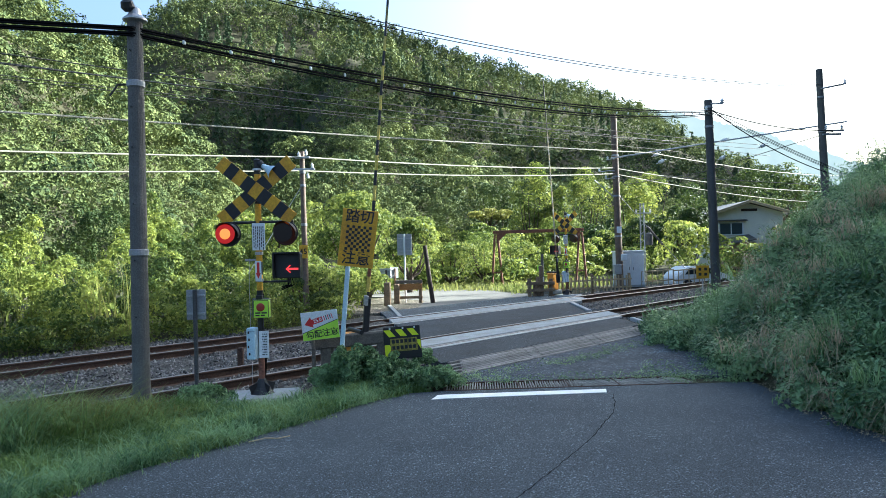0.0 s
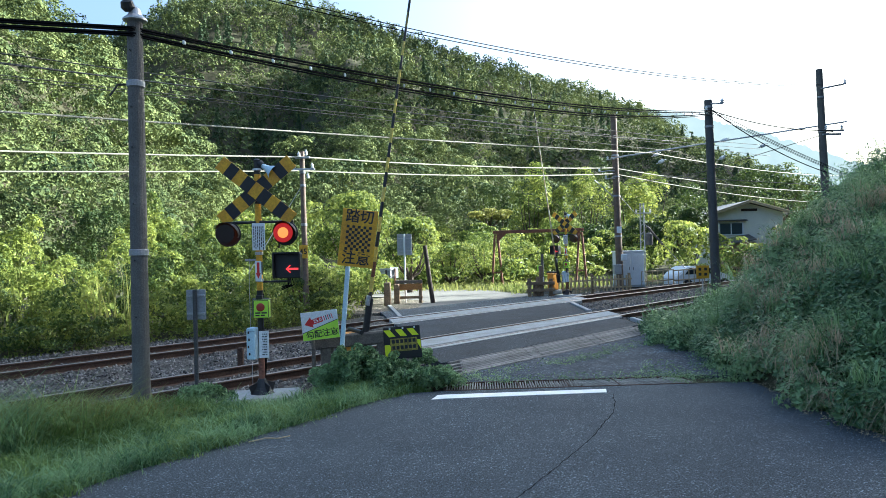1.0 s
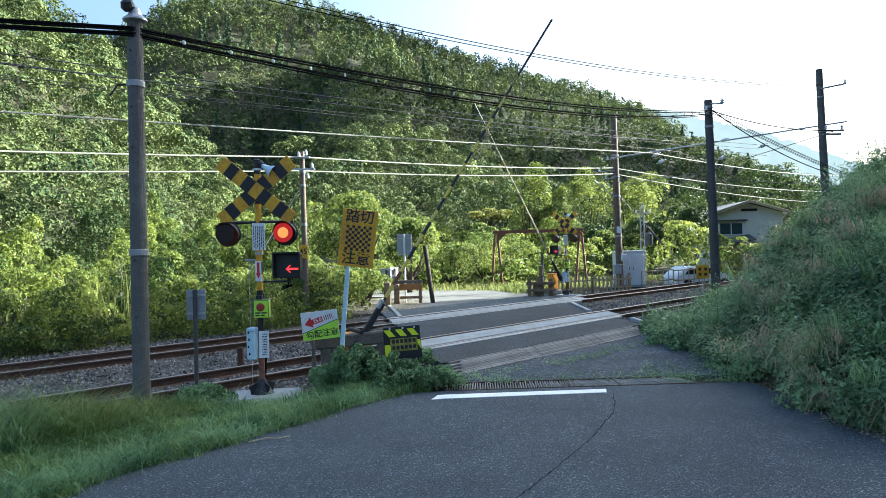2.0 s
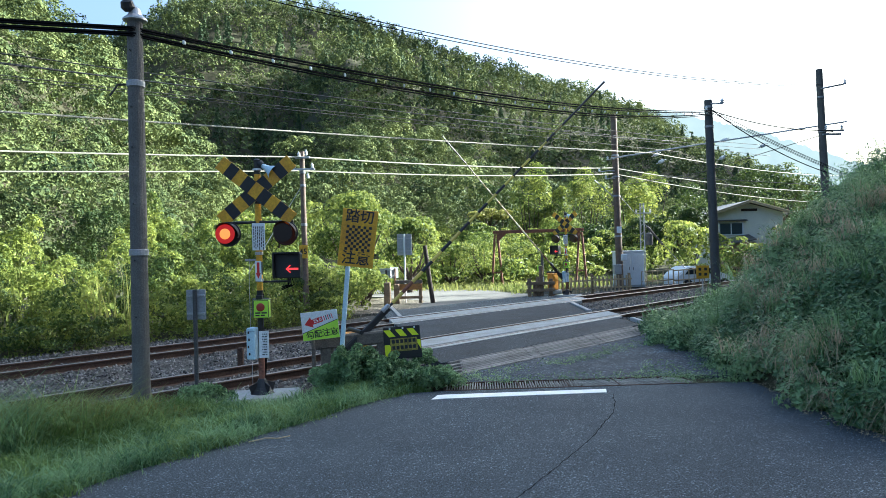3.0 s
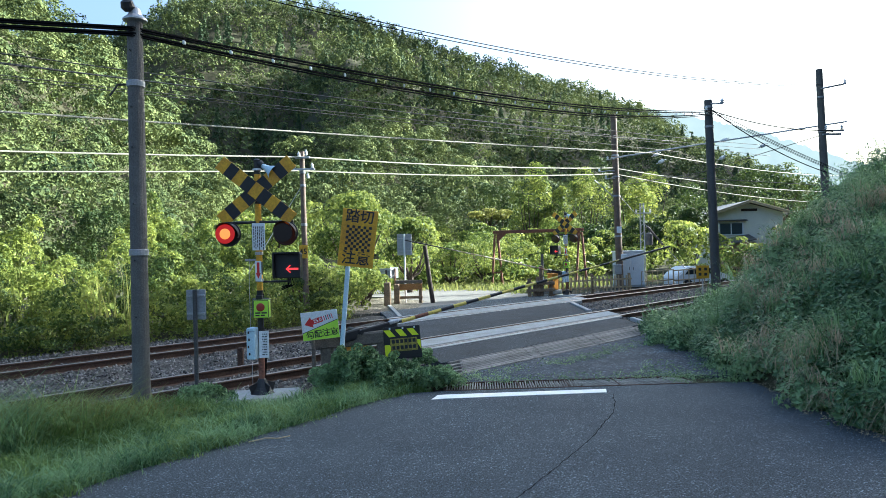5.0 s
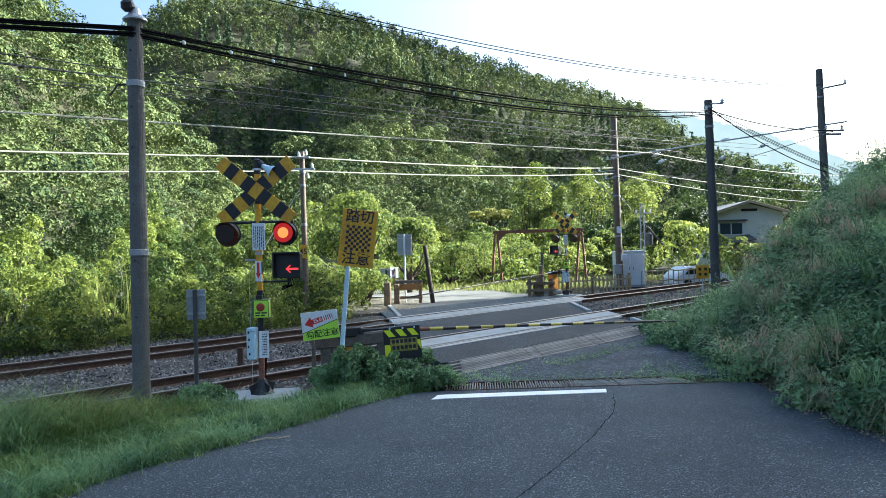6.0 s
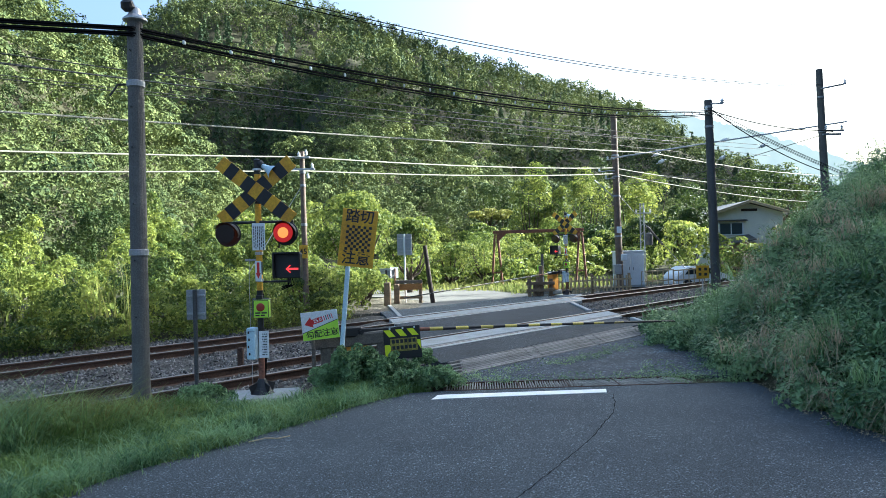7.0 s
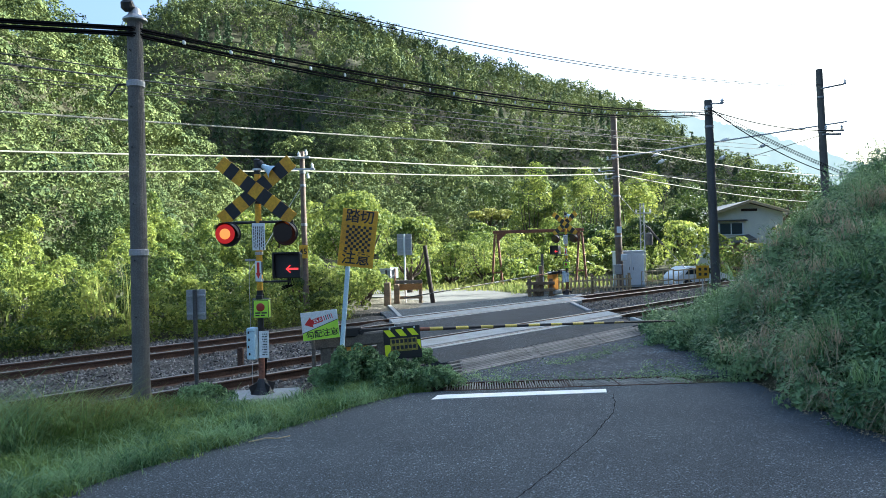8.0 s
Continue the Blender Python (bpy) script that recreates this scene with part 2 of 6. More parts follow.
def letters(body, height, m, material, parent, name="lettering", thick=0.002):
    """Raised writing in the built-in font, centred at m, facing m's z."""
    cu = bpy.data.curves.new(name, "FONT")
    cu.body, cu.size, cu.align_x, cu.align_y, cu.extrude = body, height, "CENTER", "CENTER", thick
    cu.offset = height * 0.014
    tmp = bpy.data.objects.new(name, cu)
    scene.collection.objects.link(tmp)
    me = bpy.data.meshes.new_from_object(tmp.evaluated_get(bpy.context.evaluated_depsgraph_get()))
    bpy.data.objects.remove(tmp)
    me.transform(m)
    me.materials.append(material)
    ob = new(name, me)
    ob.parent = parent
    return ob


def heap(name, verts, faces, material, label="", category="", kind="stuff", smooth=False, parent=None):
    """One mesh object out of arrays of corners and of faces of equal size."""
    verts, faces = np.asarray(verts, dtype=np.float32), np.asarray(faces, dtype=np.int32)
    me = bpy.data.meshes.new(name)
    k = faces.shape[1]
    me.vertices.add(len(verts)), me.loops.add(faces.size), me.polygons.add(len(faces))
    me.vertices.foreach_set("co", verts.ravel())
    me.loops.foreach_set("vertex_index", faces.ravel())
    me.polygons.foreach_set("loop_start", np.arange(0, faces.size, k, dtype=np.int32))
    me.polygons.foreach_set("use_smooth", np.full(len(faces), smooth))
    me.update(calc_edges=True)
    me.materials.append(material)
    ob = new(name, me)
    ob.parent = parent
    return tagged(ob, label, category, "", kind)


rng = np.random.default_rng(7)


def unit(v):
    return v / np.maximum(np.linalg.norm(v, axis=-1, keepdims=True), 1e-9)


def leaves(at, normal, size, slim=0.6):
    """Pointed four-cornered leaves at those places, facing those ways, turned at random: corners and faces."""
    n = len(at)
    normal = unit(normal)
    side = unit(np.cross(normal, unit(rng.normal(size=(n, 3)))))
    along = np.cross(normal, side)
    size = np.broadcast_to(np.asarray(size, float).reshape(-1, 1), (n, 1))
    fold = normal * size * 0.15
    v = np.stack([at - along * size, at + side * size * slim + fold, at + along * size, at - side * size * slim + fold], 1)
    return v.reshape(-1, 3), np.arange(4 * n).reshape(n, 4)


def blades(at, height, lean, width):
    """Grass blades of one bend: corners and three-cornered faces."""
    n = len(at)
    a = rng.uniform(0, 2 * np.pi, n)
    side = np.stack([np.cos(a), np.sin(a), np.zeros(n)], 1) * np.reshape(width, (-1, 1))
    up = np.zeros((n, 3))
    up[:, 2] = 1
    h = np.reshape(height, (-1, 1))
    mid = at + up * h * 0.6 + lean * h * 0.3
    tip = at + up * h * 0.9 + lean * h
    v = np.stack([at - side, at + side, mid - side * 0.7, mid + side * 0.7, tip], 1).reshape(-1, 3)
    base = np.arange(n)[:, None] * 5
    f = np.concatenate([base + np.array([[0, 1, 3]]), base + np.array([[0, 3, 2]]), base + np.array([[2, 3, 4]])])
    return v, f


def arcs(at, heading, length, width, droop=1.0, rise=1.2, steps=5):
    """Long grass blades that rise and bow over towards their heading: corners and four-cornered faces."""
    n = len(at)
    out = np.stack([np.cos(heading), np.sin(heading), np.zeros(n)], 1)
    side = np.stack([-np.sin(heading), np.cos(heading), np.zeros(n)], 1) * np.reshape(width, (-1, 1))
    length, droop = np.reshape(length, (-1, 1)), np.broadcast_to(np.reshape(droop, (-1, 1)), (n, 1))
    up = np.array([[0, 0, 1.0]])
    rows = []
    for k in range(steps + 1):
        t = k / steps
        p = at + out * length * t * (0.35 + 0.4 * t) + up * length * (rise * t - droop * t * t)
        rows += [p - side * (1 - 0.9 * t), p + side * (1 - 0.9 * t)]
    v = np.stack(rows, 1).reshape(-1, 3)
    base = np.arange(n)[:, None] * 2 * (steps + 1)
    f = np.concatenate([base + np.array([[2 * k, 2 * k + 1, 2 * k + 3, 2 * k + 2]]) for k in range(steps)])
    return v, f


def tufts(centres, per, spread, length, width, droop=(0.6, 1.2), aim=None):
    """Tussocks of bowing blades round those centres; aim: the way that they mostly lean."""
    n = len(centres) * per
    at = np.repeat(centres, per, 0) + np.concatenate([rng.normal(0, spread, (n, 2)), np.zeros((n, 1))], 1)
    heading = rng.uniform(0, 2 * np.pi, n) if aim is None else aim + rng.normal(0, 0.9, n)
    big = np.repeat(rng.uniform(0.6, 1.25, len(centres)), per)
    return arcs(at, heading, rng.uniform(*length, n) * big, rng.uniform(*width, n), rng.uniform(*droop, n))


# ---- the lie of the land ----
R2 = math.sqrt(2)


def along_track(s, q, z=0.0):
    """A point s metres along the tracks and q metres across them."""
    return Vector(((s - q) / R2, (s + q) / R2, z))


def smooth_step(a, b, t):
    t = np.clip((t - a) / (b - a), 0, 1)
    return t * t * (3 - 2 * t)


# each ridge: the distance of its foot and crest, and the slope of its crest by the bearing x / y
RIDGES = (
    (34, 125, (-3, -.9, -.66, -.57, -.51, -.45, -.385, -.33, -.3, -.27), (.31, .35, .335, .29, .258, .215, .145, .08, .05, 0)),
    (60, 235, (-.34, -.26, -.2, -.14, -.08, 0.0, .056, .1, .15, .2), (0, .1, .22, .31, .285, .235, .19, .14, .08, 0)),
    (170, 340, (-3, -.9, -.6, -.47, -.4, -.32, -.19, -.12, -.07, .065, .15, .22, .31, .38, .48, .58, .75), (.2, .25, .24, .3, .35, .38, .36, .345, .325, .275, .245, .22, .185, .13, .08, .045, .0)),
)


def land(x, y):
    """The height of the bare ground."""
    x, y = np.asarray(x, float), np.asarray(y, float)
    s, q = (x + y) / R2, (y - x) / R2
    r = np.hypot(x, y)
    z = np.full(np.shape(x), -0.06)
    z = z - 0.16 * smooth_step(8.2, 8.9, q) * (1 - smooth_step(16.6, 17.5, q))
    ahead = np.where(y > 0.01, x / np.maximum(y, 0.01), np.where(x < 0, -9, 9))
    for foot, crest, bearing, slope in RIDGES:
        t = np.interp(ahead, bearing, slope, left=slope[0] * 0.8, right=0.0)
        rise = smooth_step(foot * 0.5, crest * 1.08, r) ** 1.25
        fall = 1 - 0.5 * smooth_step(crest * 1.1, crest * 3, r)
        z = np.maximum(z, np.where(q > 17, t * crest * rise * fall - 0.08, -1))
    # the grassy bank beside the road
    inner = 4.4 + 0.1 * np.sin(y * 1.3)
    bank = np.clip((x - inner) * 0.82, 0, None)
    bank = 4.3 * (1 - np.exp(-bank / 3.2)) * smooth_step(6.9, 3.6, q) * smooth_step(-2, 2, y)
    # an unseen wooded hill behind the bank, added to shade the crossing
    hill = (44.5 + 2 * smooth_step(124, 108, s)) * smooth_step(-0.5, -24, q) * smooth_step(10, 34, s) * (1 - smooth_step(190, 290, s))
    # unseen summits added far down the line, only to shade the middle slopes
    shade_peaks = np.interp(s, [338, 352, 440, 470, 745, 765, 900, 1000], [0, 215, 225, 0, 0, 440, 450, 0])
    z = z + bank + hill + shade_peaks * (1 - smooth_step(14, 30 + 0.01 * s, np.abs(q - 10)))
    # a low verge between the road and the tracks
    verge = 0.1 * smooth_step(-3.0, -4.4, x) * smooth_step(8.4, 7.0, q)
    return z + verge


def build_ground():
    a = np.radians(np.concatenate([np.arange(-180, -40, 3.0), np.arange(-40, 62, 0.75), np.arange(62, 180, 3.0)]))
    r = np.geomspace(0.6, 4000, 190)
    aa, rr = np.meshgrid(a, r)
    x, y = rr * np.sin(aa), rr * np.cos(aa)
    z = land(x, y)
    far = smooth_step(40, 200, rr)
    z = z + np.array([noise.fractal((u * 0.012, v * 0.012, 3.1), 1.0, 2.0, 4) for u, v in zip(x.ravel(), y.ravel())]).reshape(z.shape) * 8 * far * smooth_step(2, 15, z) * smooth_step(14, 30, (y - x) / R2)
    v = np.stack([x, y, z], -1).reshape(-1, 3)
    na, nr = len(a), len(r)
    i, j = np.meshgrid(np.arange(nr - 1), np.arange(na), indexing="ij")
    k = (j + 1) % na
    f = np.stack([i * na + j, i * na + k, (i + 1) * na + k, (i + 1) * na + j], -1).reshape(-1, 4)[:, ::-1]
    ob = heap("ground", v, f, M["soil"], "bare brown soil and undergrowth, rising into wooded hills", "ground", "structure", smooth=True)
    return ob


build_ground()


def build_backdrop():
    """The ridge far down the valley, its haze painted as a pale glow."""
    m = bpy.data.materials.new("glowing haze paint")
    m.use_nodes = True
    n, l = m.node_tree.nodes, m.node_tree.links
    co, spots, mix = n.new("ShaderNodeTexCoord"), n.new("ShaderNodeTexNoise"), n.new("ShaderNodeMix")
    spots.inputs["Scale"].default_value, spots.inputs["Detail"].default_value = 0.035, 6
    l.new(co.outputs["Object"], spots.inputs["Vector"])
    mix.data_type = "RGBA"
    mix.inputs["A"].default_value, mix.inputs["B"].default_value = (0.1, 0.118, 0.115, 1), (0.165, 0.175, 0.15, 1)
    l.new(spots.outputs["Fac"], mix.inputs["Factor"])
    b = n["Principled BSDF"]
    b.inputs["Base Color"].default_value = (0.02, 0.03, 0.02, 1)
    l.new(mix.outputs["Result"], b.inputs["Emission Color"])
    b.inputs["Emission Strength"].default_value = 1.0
    bearing = np.linspace(0.12, 1.1, 420)
    slope = np.interp(bearing, [.12, .2, .31, .38, .48, .58, .66, .8, 1.1], [.12, .18, .205, .19, .165, .13, .105, .06, .02])
    y = 1250 / np.sqrt(1 + bearing ** 2)
    top = slope * y + np.array([5 * noise.noise((b * 60, 0, 0)) + 4 * noise.noise((b * 190, 3, 0)) for b in bearing])
    rows = [np.stack([bearing * y, y, top * k], 1) for k in (-0.05, 0.5, 1.0)]
    w = len(bearing)
    j = np.arange(w - 1)
    f = np.concatenate([np.stack([i * w + j, i * w + j + 1, (i + 1) * w + j + 1, (i + 1) * w + j], 1) for i in (0, 1)])
    heap("backdrop", np.concatenate(rows), f, m, "far wooded ridge with its haze painted as pale glow", "distant ridge", "structure")


build_backdrop()


# ---- the road, the tracks and the deck between them ----
def road_slab(name, outline, z0, z1, material, label, category):
    return solid(name, slab(outline, z0, z1), material, label, category, kind="structure")


road_slab("road_near", [(-3.9, -6), (4.4, -6), (4.35, 5), (4.25, 9.3), (3.6, 9.3), (0.0, 9.2), (-0.55, 9.1), (-1.1, 8.5), (-1.85, 7.4), (-2.85, 6.1), (-3.4, 5.2), (-3.7, 3)], -0.3, 0.0, M["asphalt"], "worn grey asphalt lane with a hairline crack", "road")
road_slab("road_apron", [(-0.15, 9.76), (4.5, 9.9), (4.75, 14.88), (-0.15, 9.98)], -0.3, -0.006, M["apron"], "patched gritty asphalt strip before the tracks", "road")
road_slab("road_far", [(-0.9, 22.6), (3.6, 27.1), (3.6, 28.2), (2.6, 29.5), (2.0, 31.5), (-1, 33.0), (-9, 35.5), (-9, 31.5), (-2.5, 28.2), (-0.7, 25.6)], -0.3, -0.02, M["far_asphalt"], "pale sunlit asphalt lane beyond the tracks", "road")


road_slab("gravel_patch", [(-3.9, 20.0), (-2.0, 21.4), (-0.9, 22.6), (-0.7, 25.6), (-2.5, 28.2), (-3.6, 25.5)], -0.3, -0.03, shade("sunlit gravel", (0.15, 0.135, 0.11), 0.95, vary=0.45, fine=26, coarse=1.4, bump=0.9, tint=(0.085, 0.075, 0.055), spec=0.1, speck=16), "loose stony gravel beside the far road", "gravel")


def rail_profile():
    return [(-0.064, -0.153), (0.064, -0.153), (0.064, -0.143), (0.012, -0.125), (0.009, -0.045), (0.034, -0.03), (0.034, -0.006), (0.026, 0.0), (-0.026, 0.0), (-0.034, -0.006), (-0.034, -0.03), (-0.009, -0.045), (-0.012, -0.125), (-0.064, -0.143)]


def build_track(name, q):
    track = thing(name, Matrix.Translation((0, 0, 0)), "railway track with rusty rails on grey ballast", "railway track", "tracks")
    for side in (-0.5335, 0.5335):
        own = bmesh.new()
        loops = []
        for s in (-90, 160):
            loops.append([own.verts.new(along_track(s, q + side + u, w)) for u, w in rail_profile()])
        n = len(loops[0])
        for i in range(n):
            f = own.faces.new((loops[0][i], loops[0][(i + 1) % n], loops[1][(i + 1) % n], loops[1][i]))
            f.material_index = 1 if i in (6, 7, 8) else 0
        part("rail", own, [M["rail"], M["rail_top"]], track, "rusty steel rail with a worn bright head")
    # concrete sleepers, sunk in the stones
    shared = None
    for k, s in enumerate(np.arange(-24, 52, 0.62)):
        if 8.9 < s < 19 and q < 12 or 11 < s < 21.5 and q > 12:
            continue
        if shared is None:
            first = part("sleeper", box((0.2, 2.0, 0.14), bevel=0.02), M["dark_concrete"], track)
            shared = first.data
            ob = first
        else:
            ob = new("sleeper", shared)
            ob.parent = track
        ob.matrix_basis = Matrix.Translation(along_track(s, q, -0.235)) @ pose(0, 0, 0, 0, 0, 45)
    return track


NEAR_Q, FAR_Q = 10.25, 14.15
build_track("railway_track", NEAR_Q)
build_track("railway_track", FAR_Q)


# ---- the crossing deck: asphalt, concrete strips along the rails, planks, drain ----
def deck_strip(name, q0, q1, material, label, z=-0.008, trim=(0.0, 0.0)):
    def left(q):
        return 1.85 - 0.236 * q + trim[0]

    def right(q):
        return 5.85 - 0.1286 * q + trim[1]
    pts = [(left(q0), left(q0) + R2 * q0), (right(q0), right(q0) + R2 * q0), (right(q1), right(q1) + R2 * q1), (left(q1), left(q1) + R2 * q1)]
    own = slab(pts, -0.32, z)
    bmesh.ops.bevel(own, geom=[e for e in own.edges if min(v.co.z for v in e.verts) > z - 0.001], offset=0.008, segments=1, affect="EDGES")
    return solid(name, own, material, label, "crossing deck", kind="structure")


deck_strip("deck_approach", 8.22, 9.52, M["asphalt_dark"], "dark asphalt before the first rail", -0.012)
deck_strip("deck_strip_1", 9.53, 9.66, M["concrete"], "pale concrete strip outside the rail", -0.004, (0, 0.25))
deck_strip("deck_strip_2", 9.87, 10.60, M["concrete"], "pale concrete panel between the rails", -0.003, (-0.1, 0.35))
deck_strip("deck_strip_3", 10.83, 13.41, M["asphalt_dark"], "dark asphalt between the two tracks", 0.0)
deck_strip("deck_strip_4", 13.42, 13.56, M["concrete"], "pale concrete strip outside the far track", -0.004, (0, 0.8))
deck_strip("deck_strip_5", 13.77, 14.50, M["concrete"], "pale concrete panel in the far track", -0.003, (0, 1.2))
deck_strip("deck_strip_6", 14.73, 14.86, M["concrete"], "narrow concrete strip beyond the far rail", -0.004, (0, 1.0))
deck_strip("deck_strip_7", 14.87, 16.6, M["asphalt"], "grey asphalt ramp beyond the far track", -0.012, (0, 0.5))


def kerb(a, b, w, h, label="low pale concrete kerb along the deck"):
    a, b = Vector(a), Vector(b)
    d = b - a
    ob = solid("kerb", box((d.length, w, h), bevel=0.015), M["concrete"], label, "kerb", "kerbs", m=Matrix.Translation((a + b) / 2) @ pose(0, 0, 0, 0, 0, math.degrees(math.atan2(d.y, d.x))))
    return ob


kerb((4.32, 22.6, 0.0), (4.28, 19.75, 0.0), 0.14, 0.1)
kerb((4.9, 17.5, 0.0), (4.98, 15.8, 0.0), 0.12, 0.1)
kerb((-1.95, 23.7, -0.02), (-1.3, 19.6, -0.02), 0.14, 0.08, "stained concrete kerb beside the far road")


def planks():
    """Long worn planks beside the first rail, three lengths in each of nine rows."""
    bed = thing("plank_walk", Matrix.Translation((0, 0, 0)), "worn grey planks let into the road before the rails", "planking")
    shared = finish(box((2.07, 0.068, 0.1), bevel=0.01), "plank", shade("worn plank", (0.2, 0.195, 0.19), 0.85, vary=0.4, fine=40, coarse=3, bump=0.4, tint=(0.1, 0.095, 0.085), rnd=0.3))
    for r in range(9):
        q = 7.24 + r * 0.108
        start = max(7.35, q + 0.02 + R2 * 0.02)
        for k in range(3):
            ob = new("plank", shared)
            ob.parent = bed
            s = start + 1.04 + k * 2.09 + 0.3 * (r % 2)
            ob.matrix_basis = Matrix.Translation(along_track(s, q, -0.05 + 0.008 * random.random())) @ pose(0, 0, 0, random.uniform(-2, 2), 0, 45 + random.uniform(-0.25, 0.25))


planks()
road_slab("plank_bed", [(-0.15, 9.98), (4.75, 14.88), (4.85, 16.45), (-0.12, 11.5)], -0.3, -0.045, M["gravel_bed"], "gritty joint filling under the planks", "road")


def drain():
    g = thing("drain_grate", pose(1.72, 9.5, -0.02, 0, 0, 1.8), "rusty steel drain grating across the lane", "drain grate")
    for y in (-0.25, 0.25):
        part("frame_bar", box((3.5, 0.03, 0.06), (0, y, 0), bevel=0.004), M["rail"], g)
    for x in (-1.75, -0.7, 0.0, 0.7, 1.75):
        part("joint_bar", box((0.024, 0.48, 0.05), (x, 0, 0), bevel=0.003), M["rail"], g)
    shared = finish(box((0.015, 0.47, 0.03), bevel=0.002), "grate_bar", M["grate"])
    for k in range(96):
        ob = new("grate_bar", shared)
        ob.parent = g
        ob.matrix_basis = pose(-1.71 + k * 0.036, 0, 0.006, random.uniform(-2, 2), 0, (14 if k > 52 else -5) + random.uniform(-1.5, 1.5))
    part("trough", box((3.5, 0.5, 0.02), (0, 0, -0.22)), M["wood_dark"], g)


drain()
line = solid("stop_line", slab([(-0.2, 8.68), (0.0, 8.72), (2.12, 8.86), (2.16, 9.06), (-0.02, 8.95), (-0.12, 8.92)], -0.02, 0.004), M["white_paint"], "thick white painted stop line on asphalt", "road marking", kind="structure")


def crack():
    """A tarry hairline crack that runs down the lane."""
    pts = [(2.16, 8.7), (2.06, 8.2), (1.92, 7.75), (1.7, 7.3), (1.5, 6.85), (1.22, 6.35), (0.98, 5.95), (0.72, 5.5), (0.5, 5.15), (0.2, 4.5), (0.0, 3.5)]
    own = bmesh.new()
    prev = None
    for k in range(90):
        t = k / 89 * (len(pts) - 1)
        i = min(int(t), len(pts) - 2)
        x, y = [pts[i][c] + (pts[i + 1][c] - pts[i][c]) * (t - i) for c in (0, 1)]
        x += 0.022 * noise.noise((x * 9, y * 9, 0))
        w = 0.0035 + 0.008 * abs(noise.noise((x * 14, y * 14, 4)))
        pair = own.verts.new((x - w, y, 0.006)), own.verts.new((x + w, y, 0.006))
        if prev:
            own.faces.new((prev[0], prev[1], pair[1], pair[0]))
        prev = pair
    solid("road_crack", own, M["tar"], "thin dark crack running along the asphalt", "road crack", kind="structure")


crack()


# ---- ballast ----
def shoulder(s, q):
    """How far the stones are heaped up against the two ends of the deck."""
    left, right = q + R2 * (1.85 - 0.236 * q), q + R2 * (5.85 - 0.1286 * q)
    return np.where(s < (left + right) / 2, 0.1 * smooth_step(1.6, 0.1, left - s), 0.08 * smooth_step(1.4, 0.1, s - right)) * np.where((s > left) & (s < right), 0, 1)


def build_ballast():
    lo, hi = 8.75, 17.0
    s = np.linspace(-30, 60, 181)
    q = np.linspace(lo, hi, 25)
    ss, qq = np.meshgrid(s, q)
    edge = np.minimum(smooth_step(lo, lo + 0.6, qq), smooth_step(hi, hi - 0.6, qq))
    z = -0.34 + 0.2 * edge + rng.normal(0, 0.008, ss.shape)
    z -= 0.05 * np.exp(-((qq - 12.2) / 0.7) ** 2)
    z += shoulder(ss, qq)
    v = np.stack([(ss - qq) / R2, (ss + qq) / R2, z], -1).reshape(-1, 3)
    n = len(s)
    i, j = np.meshgrid(np.arange(len(q) - 1), np.arange(n - 1), indexing="ij")
    f = np.stack([i * n + j, i * n + j + 1, (i + 1) * n + j + 1, (i + 1) * n + j], -1).reshape(-1, 4)
    heap("trackbed", v, f, M["gravel_bed"], "dark bed of fine gravel under the tracks", "trackbed", "structure", smooth=True)
    # loose stones, densest where they lie nearest
    n = 22000
    s = rng.uniform(-9, 9.6, n)
    s[15000:] = rng.uniform(13.5, 32, 7000)
    q = rng.uniform(8.9, 16.9, n)
    ok = ~((s > q + R2 * (1.85 - 0.236 * q) - 0.05) & (s < q + R2 * (5.85 - 0.1286 * q) + 0.05))
    for c in (NEAR_Q, FAR_Q):
        ok &= np.abs(np.abs(q - c) - 0.5335) > 0.075
    s, q = s[ok], q[ok]
    n = len(s)
    edge = np.minimum(smooth_step(lo, lo + 0.6, q), smooth_step(hi, hi - 0.6, q))
    at = np.stack([(s - q) / R2, (s + q) / R2, -0.335 + 0.2 * edge - 0.05 * np.exp(-((q - 12.2) / 0.7) ** 2) + shoulder(s, q)], 1)
    corner = np.array([(1, 0, 0), (0, 1, 0), (-1, 0, 0), (0, -1, 0), (0, 0, 1), (0, 0, -1)], float)
    face = np.array([(0, 1, 4), (1, 2, 4), (2, 3, 4), (3, 0, 4), (1, 0, 5), (2, 1, 5), (3, 2, 5), (0, 3, 5)])
    a = rng.uniform(0, 6.28, n)
    r = np.zeros((n, 3, 3))
    r[:, 0, 0], r[:, 0, 1], r[:, 1, 0], r[:, 1, 1], r[:, 2, 2] = np.cos(a), -np.sin(a), np.sin(a), np.cos(a), 1
    r[:, 2, 0], r[:, 2, 1] = rng.uniform(-.5, .5, n), rng.uniform(-.5, .5, n)
    form = corner[None] * rng.uniform(0.018, 0.042, (n, 6, 1)) + rng.normal(0, 0.006, (n, 6, 3))
    v = at[:, None] + np.einsum("nij,nkj->nki", r, form)
    f = (np.arange(n)[:, None, None] * 6 + face[None]).reshape(-1, 3)
    heap("ballast_stones", v.reshape(-1, 3), f, M["stone"], "loose angular grey ballast stones", "ballast")


build_ballast()


